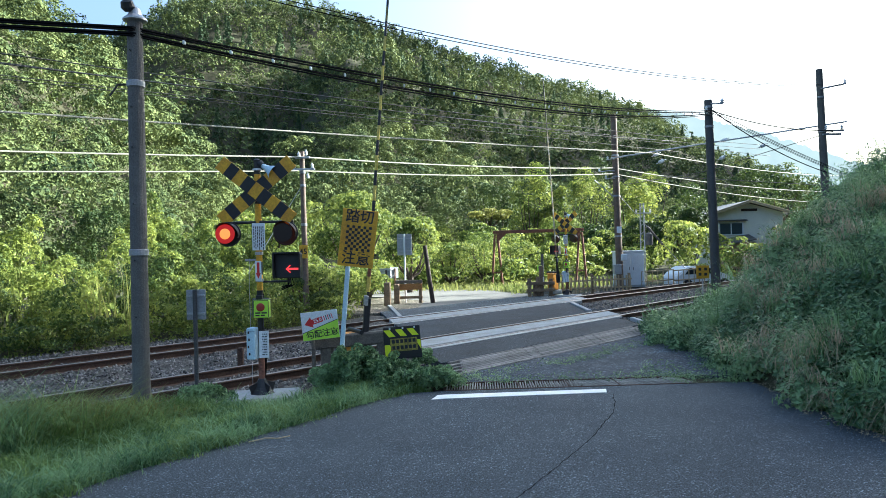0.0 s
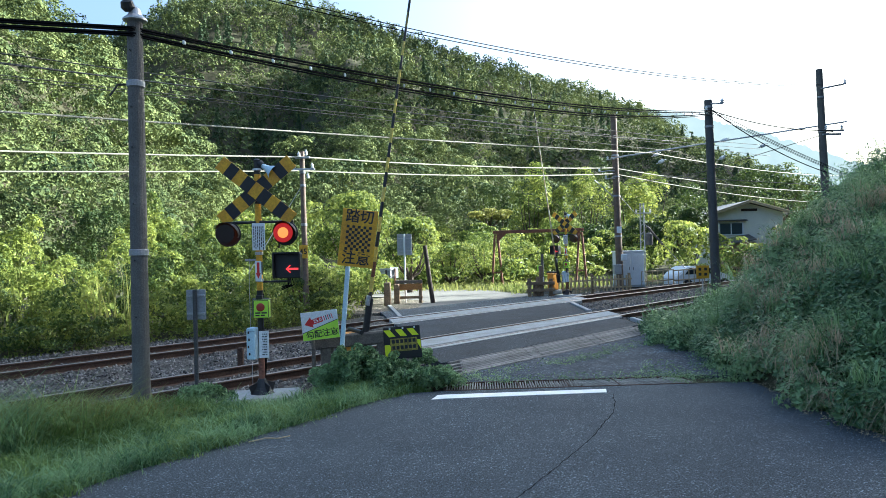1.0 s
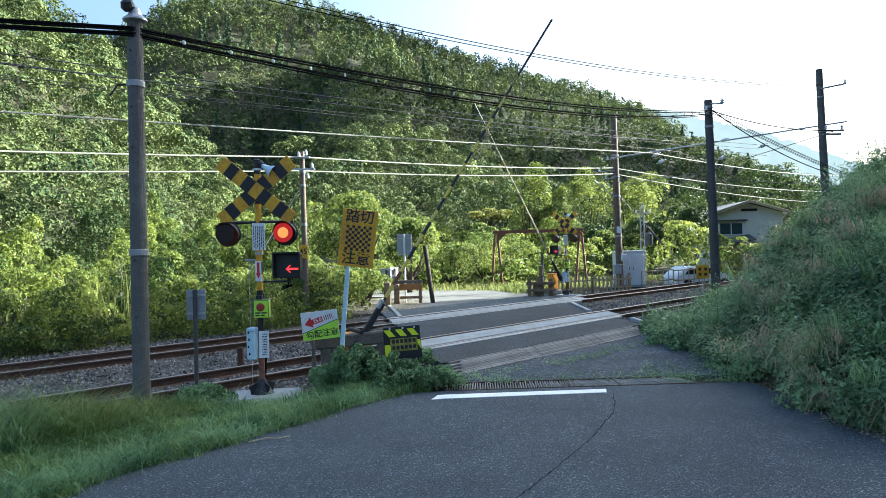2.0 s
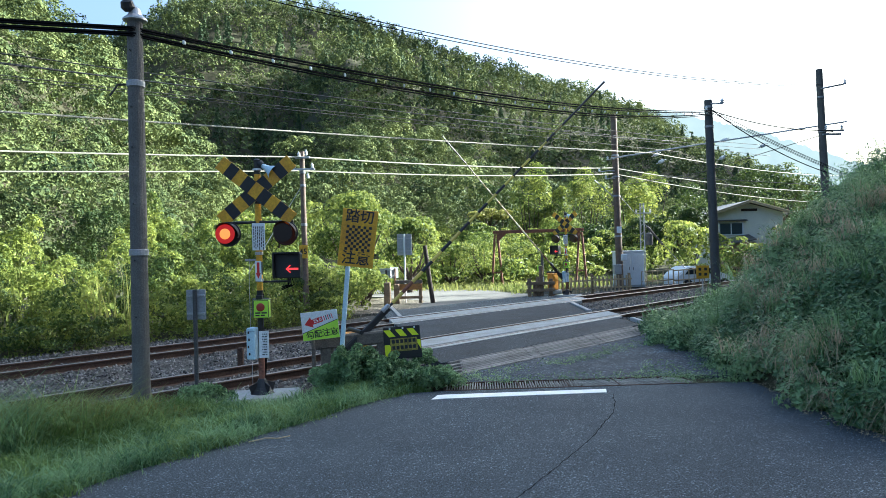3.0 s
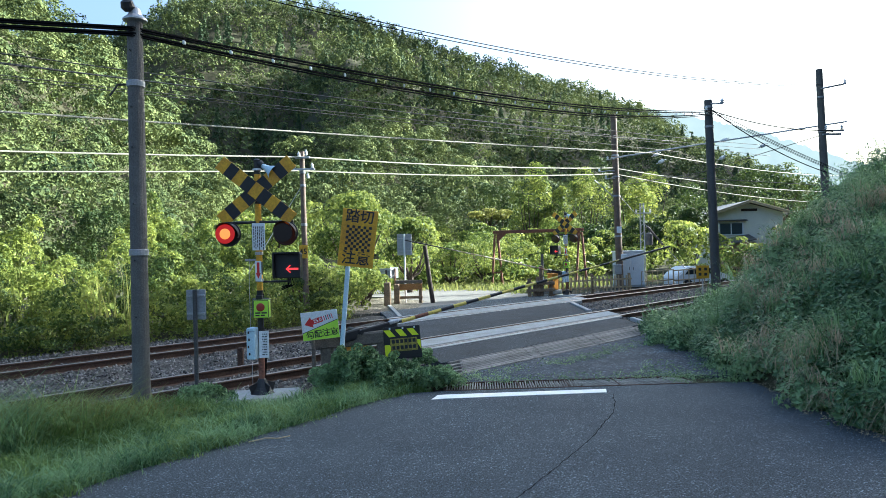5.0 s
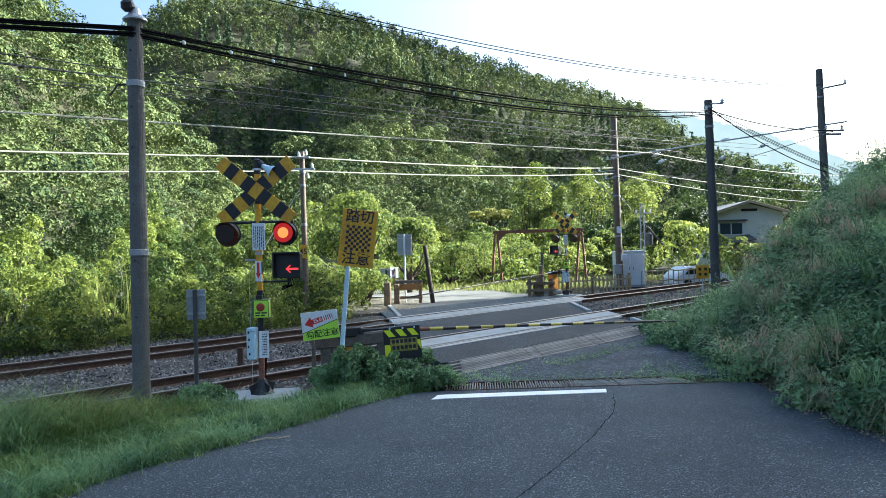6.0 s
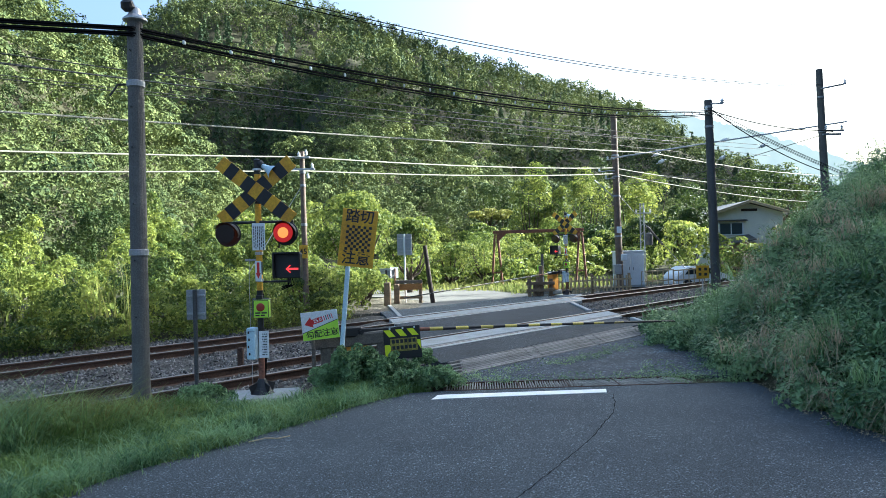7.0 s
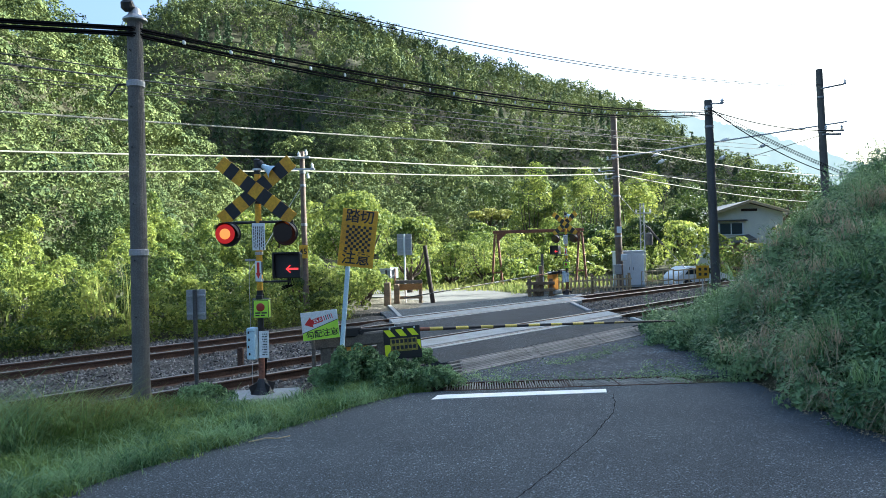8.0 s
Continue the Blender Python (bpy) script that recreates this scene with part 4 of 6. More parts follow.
# ---- poles and wires ----
def pole(base, top, r0, r1, material, label, bands=(), sides=20):
    base, top = Vector(base), Vector(top)
    ob = thing("utility_pole", Matrix.Translation(base), label, "utility pole", "poles along the line")
    up = top - base
    part("mast", rod((0, 0, -0.5), up, r0, r1, sides), material, ob)
    for h in bands:
        p = up * (h / up.z)
        r = r0 + (r1 - r0) * h / up.z
        part("band", lathe([(r + 0.002, -0.04), (r + 0.014, -0.035), (r + 0.014, 0.035), (r + 0.002, 0.04)], 20, m=Matrix.Translation(p)), M["sign_back"], ob)
    return ob


def insulator(parent, at, r=0.05, turn=(0, 0, 0), material="white_steel", name="insulator"):
    rings = [(r * 0.35, 0), (r, 0.03), (r, 0.05), (r * 0.45, 0.07), (r * 0.9, 0.1), (r * 0.9, 0.12), (r * 0.4, 0.15), (r * 0.4, 0.18)]
    return part(name, lathe(rings, 12, m=pose(*at, *turn)), M[material], parent)


near_pole = pole((-3.81, 8.36, 0), (-3.78, 8.36, 4.9), 0.107, 0.092, M["pole"], "grey concrete utility pole with a metal cap in grass", (4.1, 2.0))
part("cap", lathe([(0.095, 0.0), (0.145, 0.02), (0.145, 0.04), (0.085, 0.09), (0.06, 0.17), (0.02, 0.2)], 18, m=pose(0.035, 0, 4.87)), M["steel"], near_pole, "domed steel cap")
part("lamp_head", lathe([(0.05, 0), (0.085, 0.05), (0.07, 0.12), (0.02, 0.15)], 14, m=pose(-0.02, -0.04, 5.0, 30, 0, 0)), M["black"], near_pole)
part("side_bracket", tube([(-0.08, 0, 4.1), (-0.2, 0, 4.1), (-0.28, -0.05, 3.95)], 0.015), M["black"], near_pole)
for h in (1.2, 1.9, 2.6, 3.3, 3.8, 4.5):
    part("step_bolt", rod((0.01, -0.085, h), (0.01, -0.115, h), 0.011, sides=8), M["black"], near_pole)

mid_pole = pole((-4.22, 20.5, -0.2), (-4.25, 20.5, 5.05), 0.1, 0.075, M["pole_rust"], "slim rust-streaked pole with a yellow number plate", (3.0, 4.2, 4.6))
for k, (h, dx) in enumerate(((5.0, 0.12), (4.95, -0.1), (4.6, 0.3), (4.55, -0.25), (4.3, 0.16))):
    insulator(mid_pole, (dx, -0.08, h + 0.1), 0.05, (25, 0, 0))
part("crossarm", box((0.75, 0.06, 0.06), (0, -0.1, 4.68), bevel=0.008), M["steel"], mid_pole)
part("crossarm", box((0.45, 0.06, 0.06), (0, -0.1, 5.04), bevel=0.008), M["steel"], mid_pole)
plate = part("number_plate", box((0.26, 0.015, 0.4), (-0.03, -0.13, 2.17), bevel=0.003), M["yellow"], mid_pole, "small yellow number plate")
letters("45", 0.24, pose(-0.03, -0.142, 2.17, 90, 0, 0), M["ink"], plate)
part("guy_wire", rod((-0.05, 0, 4.2), (-2.2, -0.6, 0.6), 0.012, sides=6), M["steel"], mid_pole)

line_pole = pole((8.31, 31.5, -0.25), (8.17, 31.5, 8.05), 0.17, 0.14, M["pole_rust"], "tall rust-brown railway pole with small boxes and a guy wire", (4.5, 5.4, 6.4, 2.6))
part("switch_box", box((0.34, 0.25, 0.45), (-0.2, -0.28, 1.05), bevel=0.02), M["steel"], line_pole)
part("switch_box", box((0.24, 0.2, 0.3), (0.12, -0.26, 1.6), bevel=0.02), M["white_steel"], line_pole)
part("number_plate", box((0.22, 0.02, 0.3), (-0.05, -0.19, 2.9), bevel=0.003), M["white_steel"], line_pole)
for h, dx in ((5.65, -0.9), (5.3, -0.6), (6.2, -0.5)):
    part("bracket", tube([(0, -0.1, h), (dx * 0.5, -0.12, h + 0.03), (dx, -0.15, h - 0.02)], 0.025), M["steel"], line_pole)
    insulator(line_pole, (dx, -0.15, h - 0.02), 0.06)
part("strut", rod((-0.05, 0, 4.3), (-1.15, -0.2, 5.25), 0.03, sides=8), M["steel"], line_pole)
part("guy_wire", rod((0.05, 0, 4.5), (3.4, 1.0, 1.0), 0.014, sides=6), M["steel"], line_pole)
part("guy_guard", rod((1.45, 0.4, 3.03), (2.25, 0.65, 2.15), 0.06, sides=10), M["pole"], line_pole)

cable_pole = pole((9.77, 24, 0.2), (9.63, 24, 7.05), 0.165, 0.135, M["pole_dark"], "dark utility pole with a bracket, behind the bank", (5.9, 6.6))
part("bracket", box((0.5, 0.06, 0.05), (0.1, -0.1, 6.7), bevel=0.008), M["steel"], cable_pole)
insulator(cable_pole, (0.32, -0.1, 6.7), 0.07)
insulator(cable_pole, (-0.25, -0.12, 6.45), 0.06)

far_pole = pole((15.85, 27.5, 1.5), (15.62, 27.5, 8.95), 0.17, 0.13, M["pole"], "grey utility pole with steel crossarms rising over the bank", (6.3, 4.9))
part("crossarm", rod((-0.25, -0.15, 6.62), (0.75, -0.2, 6.8), 0.035, sides=8), M["steel"], far_pole)
part("crossarm", box((0.9, 0.08, 0.08), (0.2, -0.15, 4.9), bevel=0.01), M["steel"], far_pole)
part("crossarm", box((0.75, 0.08, 0.08), (0.15, -0.15, 4.75), bevel=0.01), M["steel"], far_pole)
for dx, h in ((0.72, 6.8), (-0.1, 4.95), (0.55, 4.95), (0.45, 3.0)):
    insulator(far_pole, (dx, -0.17, h), 0.06)


def wire(name, points, r, material, label, sides=5):
    return solid(name, tube(points, r, sides), material, label, "cable", "overhead lines")


# the black cable bundle along the lane
L0, L1, L2, L3 = (-12.5, 5.0, 4.85), (-3.77, 8.26, 4.76), (9.75, 23.85, 6.62), (24, 31, 3.1)
for k, (dz, sag, r) in enumerate(((0.02, 0.34, 0.018), (-0.01, 0.355, 0.015), (-0.05, 0.45, 0.019), (-0.08, 0.465, 0.013))):
    bundle = hang(Vector(L0) + Vector((0, 0, dz)), Vector(L1) + Vector((0, 0, dz)), 0.1, 10) + hang(Vector(L1) + Vector((0, 0, dz)), Vector(L2) + Vector((0, 0, dz * 1.5)), sag, 30)[1:]
    wire("black_cable", bundle, r, M["cable"], "sagging black overhead cable bundle along the lane")
    wire("black_cable", hang(Vector(L2) + Vector((0, 0, dz * 1.5)), Vector(L3) + Vector((0, 0, dz)), 0.35, 14), r * 0.6, M["cable"], "thinner black cable running on behind the bank")
upper, lower = hang(L1, L2, 0.34, 60), hang(L1, L2, 0.47, 60)
for i in range(2, 60, 2):
    p = (upper[i] + lower[i]) / 2 - Vector((0, 0.02, 0.04))
    one = new("cable_clip", finish(box((0.03, 0.07, 0.05), bevel=0.006), "cable_clip", M["white_steel"])) if i == 2 else None
    if one:
        shared_clip = one.data
    else:
        one = new("cable_clip", shared_clip)
    one.location = p
    tagged(one, "pale clip holding the black cables together", "cable clip", "cable clips")
wire("cable_tail", hang(L2, (16, 27.3, 4.6), 0.25, 12), 0.018, M["cable"], "thin black cable between two poles")
wire("cable_tail", hang(L2, (16, 27.3, 6.4), 0.2, 12), 0.018, M["cable"], "thin black cable between two poles")
for dz in (0, 0.1):
    wire("high_wire", hang((-6.3, 11.5, 7.25 + dz), (16.4, 27.3, 8.22 + dz * 0.4), 0.7, 30), 0.011, M["cable"], "thin dark power line high over the crossing")

# feeders of the line, from pole to pole beyond the tracks
for name, heights, dy, r, mat in (("feeder_wire", (4.12, 4.86, 5.55, 5.35), -0.1, 0.022, "wire"), ("feeder_wire", (3.6, 4.44, 5.28, 4.5), -0.15, 0.02, "wire")):
    p0, p1, p2, p3 = Vector((-16.7, 9.5, heights[0])), Vector((-4.25, 20.4, heights[1])), Vector((8.1, 31.35, heights[2])), Vector((29, 48, heights[3]))
    wire(name, hang(p0, p1, 0.08, 14) + hang(p1, p2, 0.12, 14)[1:] + hang(p2, p3, 0.3, 14)[1:], r, M[mat], "pale insulated feeder wire beside the tracks")
# over the far track: a bright upper wire, and thin dark ones
wire("catenary_wire", hang(along_track(-10, 14.6, 4.15), along_track(28, 14.6, 6.05), 0.1, 24) + hang(along_track(28, 14.6, 6.05), along_track(70, 14.6, 7.7), 0.5, 16)[1:], 0.02, M["wire"], "bright carrier wire over the far track")
for q, z0, z1, sag in ((10.2, 4.35, 6.0, 0.25), (10.2, 4.05, 5.55, 0.0), (10.6, 4.3, 5.9, 0.2), (14.15, 5.0, 6.7, 0.3), (14.15, 4.75, 6.2, 0.0)):
    wire("contact_wire", hang(along_track(-10, q, z0), along_track(30, q, z1), sag, 24), 0.008, M["copper"], "thin dark contact wire over a track", 4)
for s in (-1, 4, 9.5, 15, 21):
    t = (s + 10) / 40
    wire("dropper", [along_track(s, 14.15, 4.75 + 1.45 * t), along_track(s, 14.15, 5.0 + 1.7 * t - 1.2 * t * (1 - t))], 0.009, M["copper"], "short dropper between two wires", 4)
wire("span_wire", [(7.95, 31.3, 6.0), (16.6, 27.3, 6.75)], 0.035, M["steel"], "steel span rod between two poles")
wire("span_wire", [(9.0, 33, 4.9), (12.0, 31.0, 5.2), (16.2, 27.6, 6.4)], 0.016, M["copper"], "dark stay wire between poles")
wire("span_wire", [(10.2, 32, 5.2), (15.7, 27.6, 4.2)], 0.014, M["copper"], "dark stay wire between poles")
for x, y, z in ((9.9, 31.0, 6.05), (12.4, 29.4, 6.4), (12.2, 29.2, 5.6), (13.7, 28.6, 6.0), (9.4, 28.8, 5.45)):
    one = thing("line_insulator", pose(x, y, z, 0, 70, 30), "pale ribbed insulator hung in the wires", "insulator", "line insulators")
    for h in (0, 0.09, 0.18):
        part("rib", lathe([(0.03, h), (0.08, h + 0.02), (0.08, h + 0.035), (0.03, h + 0.06)], 12), M["white_steel"], one)
    part("pin", rod((0, 0, -0.2), (0, 0, 0.45), 0.018, sides=8), M["steel"], one)


# ---- the crossing's signals ----
def bars(parent, rows, width, left, top, step, thick, front, material="ink", name="text_bar"):
    """Rows of plain bars for writing too small to read, each broken into a few words."""
    for k in range(rows):
        x = left
        while x < left + width - thick:
            w = min(random.uniform(1.5, 5) * thick, left + width - x)
            part(name, box((w, 0.002, thick), (x + w / 2, front, top - k * step)), M[material], parent)
            x += w + thick * 0.8


def cross_boards(parent, z, front):
    """Two crossed boards in black and yellow pieces."""
    angle = 39.3
    for side, y in ((1, front), (-1, front - 0.02)):
        board = part("cross_board", box((1.3, 0.016, 0.205), (0, y, z), (0, -side * angle, 0), bevel=0.004), M["yellow"], parent, "yellow warning board with black bands")
        for k in (-3, -1, 1, 3):
            c, s = math.cos(radians(angle)), math.sin(radians(angle))
            d = k * 0.145
            part("black_band", box((0.145, 0.003, 0.204), (d * c, y - 0.0095 - (0.001 if side < 0 else 0), z + side * d * s), (0, -side * angle, 0)), M["black"], board)


LAMP_ON = glowing("lit red lamp", (1.0, 0.02, 0.015), 0.072)
LAMP_CORE = glowing("lit lamp core", (1.0, 0.27, 0.05), 0.25)
ARROW_ON = glowing("lit red arrow", (1.0, 0.05, 0.05), 0.22)


def flasher(parent, at):
    """A round warning lamp: backing disc, hood, and a turning lens with a lit and a dark face."""
    lamp = part("warning_lamp", lathe([(0.06, 0.14), (0.13, 0.1), (0.175, 0.012), (0.175, 0.0), (0.165, -0.004), (0.155, 0.0)], 28, m=pose(*at, -90, 0, 0)), M["black"], parent, "round black warning lamp with a red lens")
    own = bmesh.new()
    for i in range(18):
        a0, a1 = radians(-20 + 220 * i / 18), radians(-20 + 220 * (i + 1) / 18)
        depth0, depth1 = 0.06 + 0.15 * max(0, math.sin(a0)), 0.06 + 0.15 * max(0, math.sin(a1))
        for r in (0.15, 0.158):
            own.faces.new([own.verts.new((at[0] + r * math.cos(a), at[1] - d, at[2] + r * math.sin(a))) for a, d in ((a0, 0.0), (a1, 0.0), (a1, depth1), (a0, depth0))])
    bmesh.ops.remove_doubles(own, verts=own.verts, dist=1e-5)
    part("hood", own, M["black"], lamp)
    own = lathe([(0.13, -0.006), (0.135, 0.0), (0.13, 0.006)], 28, m=pose(0, 0, 0, 90, 0, 0))
    own.normal_update()
    for f in own.faces:
        f.material_index = 1 if f.calc_center_median().y < -0.002 else 0
    lathe([(0.074, 0.0062), (0.068, 0.012), (0.04, 0.016)], 24, own, pose(0, 0, 0, 90, 0, 0), 2)
    lens = new("lens", finish(own, "lens", [M["dark_lens"], LAMP_ON, LAMP_CORE]))
    lens.parent = lamp
    lens.location = (at[0], at[1] - 0.15, at[2])
    return lamp, lens


def striped_mast(parent, r, bands):
    part("mast", rod((0, 0, 0), (0, 0, bands[-1][1]), r - 0.003, sides=18), M["black"], parent)
    for z0, z1, mat in bands:
        part("painted_band", lathe([(r - 0.001, z0), (r, z0 + 0.002), (r, z1 - 0.002), (r - 0.001, z1)], 18), M[mat], parent)


def arrow_box(parent, x, y, z):
    own = part("direction_indicator", box((0.36, 0.16, 0.35), (x, y, z), bevel=0.015), M["black"], parent, "black train-direction box with a lit red arrow")
    part("rim", box((0.376, 0.1, 0.02), (x, y - 0.12, z + 0.18), bevel=0.004), M["black"], own)
    part("rim", box((0.02, 0.1, 0.34), (x - 0.182, y - 0.12, z), bevel=0.004), M["black"], own)
    part("rim", box((0.02, 0.1, 0.34), (x + 0.182, y - 0.12, z), bevel=0.004), M["black"], own)
    arrow = slab([(-0.115, 0), (-0.045, 0.065), (-0.02, 0.065), (-0.065, 0.018), (0.105, 0.018), (0.105, -0.018), (-0.065, -0.018), (-0.02, -0.065), (-0.045, -0.065)], 0, 0.004, m=pose(x + 0.065, y - 0.0815, z - 0.045, 90, 0, 0) @ Matrix.Diagonal((0.8, 0.8, 1, 1)))
    part("arrow", arrow, ARROW_ON, own, "glowing red arrow")
    for k in range(3):
        part("conduit", tube([(x - 0.02 + 0.03 * k, y + 0.02, z - 0.18), (x - 0.02 + 0.04 * k, y + 0.04, z - 0.27), (x - 0.12, y + 0.05, z - 0.3 - 0.02 * k)], 0.009), M["cable"], own)


def build_signal(m, label, hand=1):
    g = thing("crossing_signal", m, label, "railway signal", "crossing signals")
    r = 0.044
    striped_mast(g, r, [(0.2, 0.6, "rust"), (0.6, 1.36, "black"), (1.36, 1.5, "black"), (1.5, 1.72, "yellow"), (1.72, 1.9, "black"), (1.9, 2.08, "yellow"), (2.08, 2.45, "black"), (2.45, 2.72, "yellow"), (2.72, 2.98, "black"), (2.98, 3.14, "yellow"), (3.14, 3.32, "black")])
    part("cap", lathe([(0.05, 3.32), (0.052, 3.335), (0.02, 3.36)], 16), M["black"], g)
    part("collar", lathe([(0.046, 3.19), (0.062, 3.195), (0.062, 3.215), (0.046, 3.22)], 16), M["white_steel"], g)
    part("foot", lathe([(0.2, 0.0), (0.19, 0.03), (0.1, 0.14), (0.06, 0.24), (0.046, 0.26)], 8), M["black"], g, "black flared cast foot")
    for k in range(4):
        a = radians(45 + 90 * k)
        part("gusset", box((0.16, 0.014, 0.2), (0.1 * math.cos(a), 0.1 * math.sin(a), 0.1), (0, 18, 45 + 90 * k), bevel=0.003), M["black"], g)
    part("footing", box((0.95, 0.7, 0.16), (0.05, -0.05, -0.03), (0, 0, 8), bevel=0.03), M["concrete"], g, "chipped pale concrete footing")
    cross_boards(g, 2.9, -0.06)
    part("crossbar", rod((-0.5, -0.02, 2.46), (0.5, -0.02, 2.46), 0.02, sides=10), M["black"], g)
    lamps = [flasher(g, (-0.4, -0.08, 2.3)), flasher(g, (0.4, -0.08, 2.3))]
    for x in (-0.4, 0.4):
        part("hanger", rod((x, -0.02, 2.46), (x, -0.02, 2.36), 0.02, sides=8), M["black"], g)
    note = part("notice_board", box((0.18, 0.012, 0.38), (0.02, -0.075, 2.255), bevel=0.003), M["white_steel"], g, "white notice board with fine blue writing")
    for k in range(6):
        z = 2.4
        while z > 2.1:
            h = random.uniform(0.02, 0.05)
            part("text_bar", box((0.012, 0.002, h), (-0.045 + 0.026 * k, -0.0825, z - h / 2)), M["ink"], note)
            z -= h + 0.012
    arrow_box(g, 0.43 * hand, -0.06, 1.84)
    part("bracket", rod((0.0, 0.0, 1.62), (0.45 * hand, -0.03, 1.62), 0.014, sides=8), M["black"], g)
    part("bracket", rod((0.43 * hand, -0.03, 1.66), (0.43 * hand, -0.03, 1.6), 0.02, sides=8), M["black"], g)
    slim = part("warning_plate", box((0.085, 0.01, 0.28), (0.0, -0.06, 1.775), bevel=0.002), M["white_steel"], g, "narrow white plate with a red arrow")
    part("plate_arrow", slab([(-0.018, 0.12), (0.018, 0.12), (0.018, -0.03), (0.036, -0.03), (0, -0.11), (-0.036, -0.03), (-0.018, -0.03)], 0, 0.002, m=pose(0, -0.0655, 1.775, 90, 0, 0)), M["red"], slim)
    for z in (1.62, 2.0):
        part("clamp", lathe([(0.046, z), (0.058, z + 0.004), (0.058, z + 0.04), (0.046, z + 0.044)], 14), M["steel"], g)
    part("stay", box((0.2, 0.03, 0.03), (-0.1, 0, 1.93), bevel=0.004), M["steel"], g)
    button = part("emergency_button", box((0.225, 0.1, 0.25), (0.04, -0.07, 1.245), bevel=0.01), M["lime"], g, "lime emergency button case with a red button")
    part("case_back", box((0.255, 0.07, 0.28), (0.025, -0.03, 1.25), bevel=0.015), M["pole"], button)
    part("push_button", lathe([(0.058, 0), (0.058, 0.01), (0.045, 0.022), (0.02, 0.026)], 20, m=pose(0.035, -0.121, 1.27, 90, 0, 0)), M["button_red"], button)
    part("dark_border", box((0.2, 0.004, 0.008), (0.04, -0.121, 1.362)), M["ink"], button)
    for x in (-0.062, 0.142):
        part("dark_border", box((0.008, 0.004, 0.23), (x, -0.121, 1.245)), M["ink"], button)
    bars(button, 2, 0.16, -0.04, 1.19, 0.034, 0.02, -0.122)
    case = part("relay_case", box((0.13, 0.16, 0.44), (-0.1, -0.04, 0.76), (0, 0, -14), bevel=0.012), M["pale_blue"], g, "pale blue relay case")
    for z in (0.62, 0.72, 0.82, 0.92):
        part("hinge", box((0.02, 0.01, 0.035), (-0.15 + 0.02 * random.random(), -0.128, z)), M["black"], case)
    part("lid_seam", box((0.1, 0.004, 0.006), (-0.1, -0.124, 0.93), (0, 0, -14)), M["black"], case)
    note = part("notice_board", box((0.135, 0.01, 0.375), (0.06, -0.08, 0.745), (0, 0, 10), bevel=0.002), M["white_steel"], g, "white notice board with fine writing")
    bars(note, 9, 0.09, 0.015, 0.89, 0.036, 0.012, -0.0885)
    for k, dx in enumerate((-0.03, 0.015, 0.03)):
        part("conduit", tube([(dx, 0.05, 0.15), (dx + 0.02, 0.055, 0.5), (dx - 0.01, 0.055, 1.0), (dx, 0.05, 1.45)], 0.012), M["cable"], g)
    part("thin_wire", tube([(-0.13, 0.0, 0.0), (-0.14, 0, 0.8), (-0.15, 0, 1.6), (-0.14, 0, 1.95)], 0.004), M["steel"], g)
    part("cable_box", box((0.09, 0.08, 0.07), (0.0, -0.03, 1.4), bevel=0.01), M["black"], g)
    horn = part("loudspeaker", lathe([(0.03, 0.0), (0.04, 0.06), (0.055, 0.12), (0.1, 0.2), (0.105, 0.21), (0.095, 0.205), (0.03, 0.1)], 18, m=pose(0.06, 0.0, 3.27, 0, 122, -10)), M["pale_blue"], g, "pale bluish horn loudspeaker")
    part("driver", lathe([(0.05, -0.05), (0.055, -0.02), (0.05, 0.02)], 16, m=pose(0.06, 0.0, 3.27, 0, 122, -10)), M["black"], horn)
    return g, lamps


near_signal, near_lamps = build_signal(pose(-2.6, 9.46, -0.07), "black and yellow crossing signal with red lamps, notices and relay case")
far_signal, far_lamps = build_signal(pose(4.95, 26.9, -0.05, 0, 0, -38), "distant crossing signal with dark lamps and a lit arrow", -1)
for lamp, lens in far_lamps:
    lens.rotation_euler = (0, 0, math.pi)


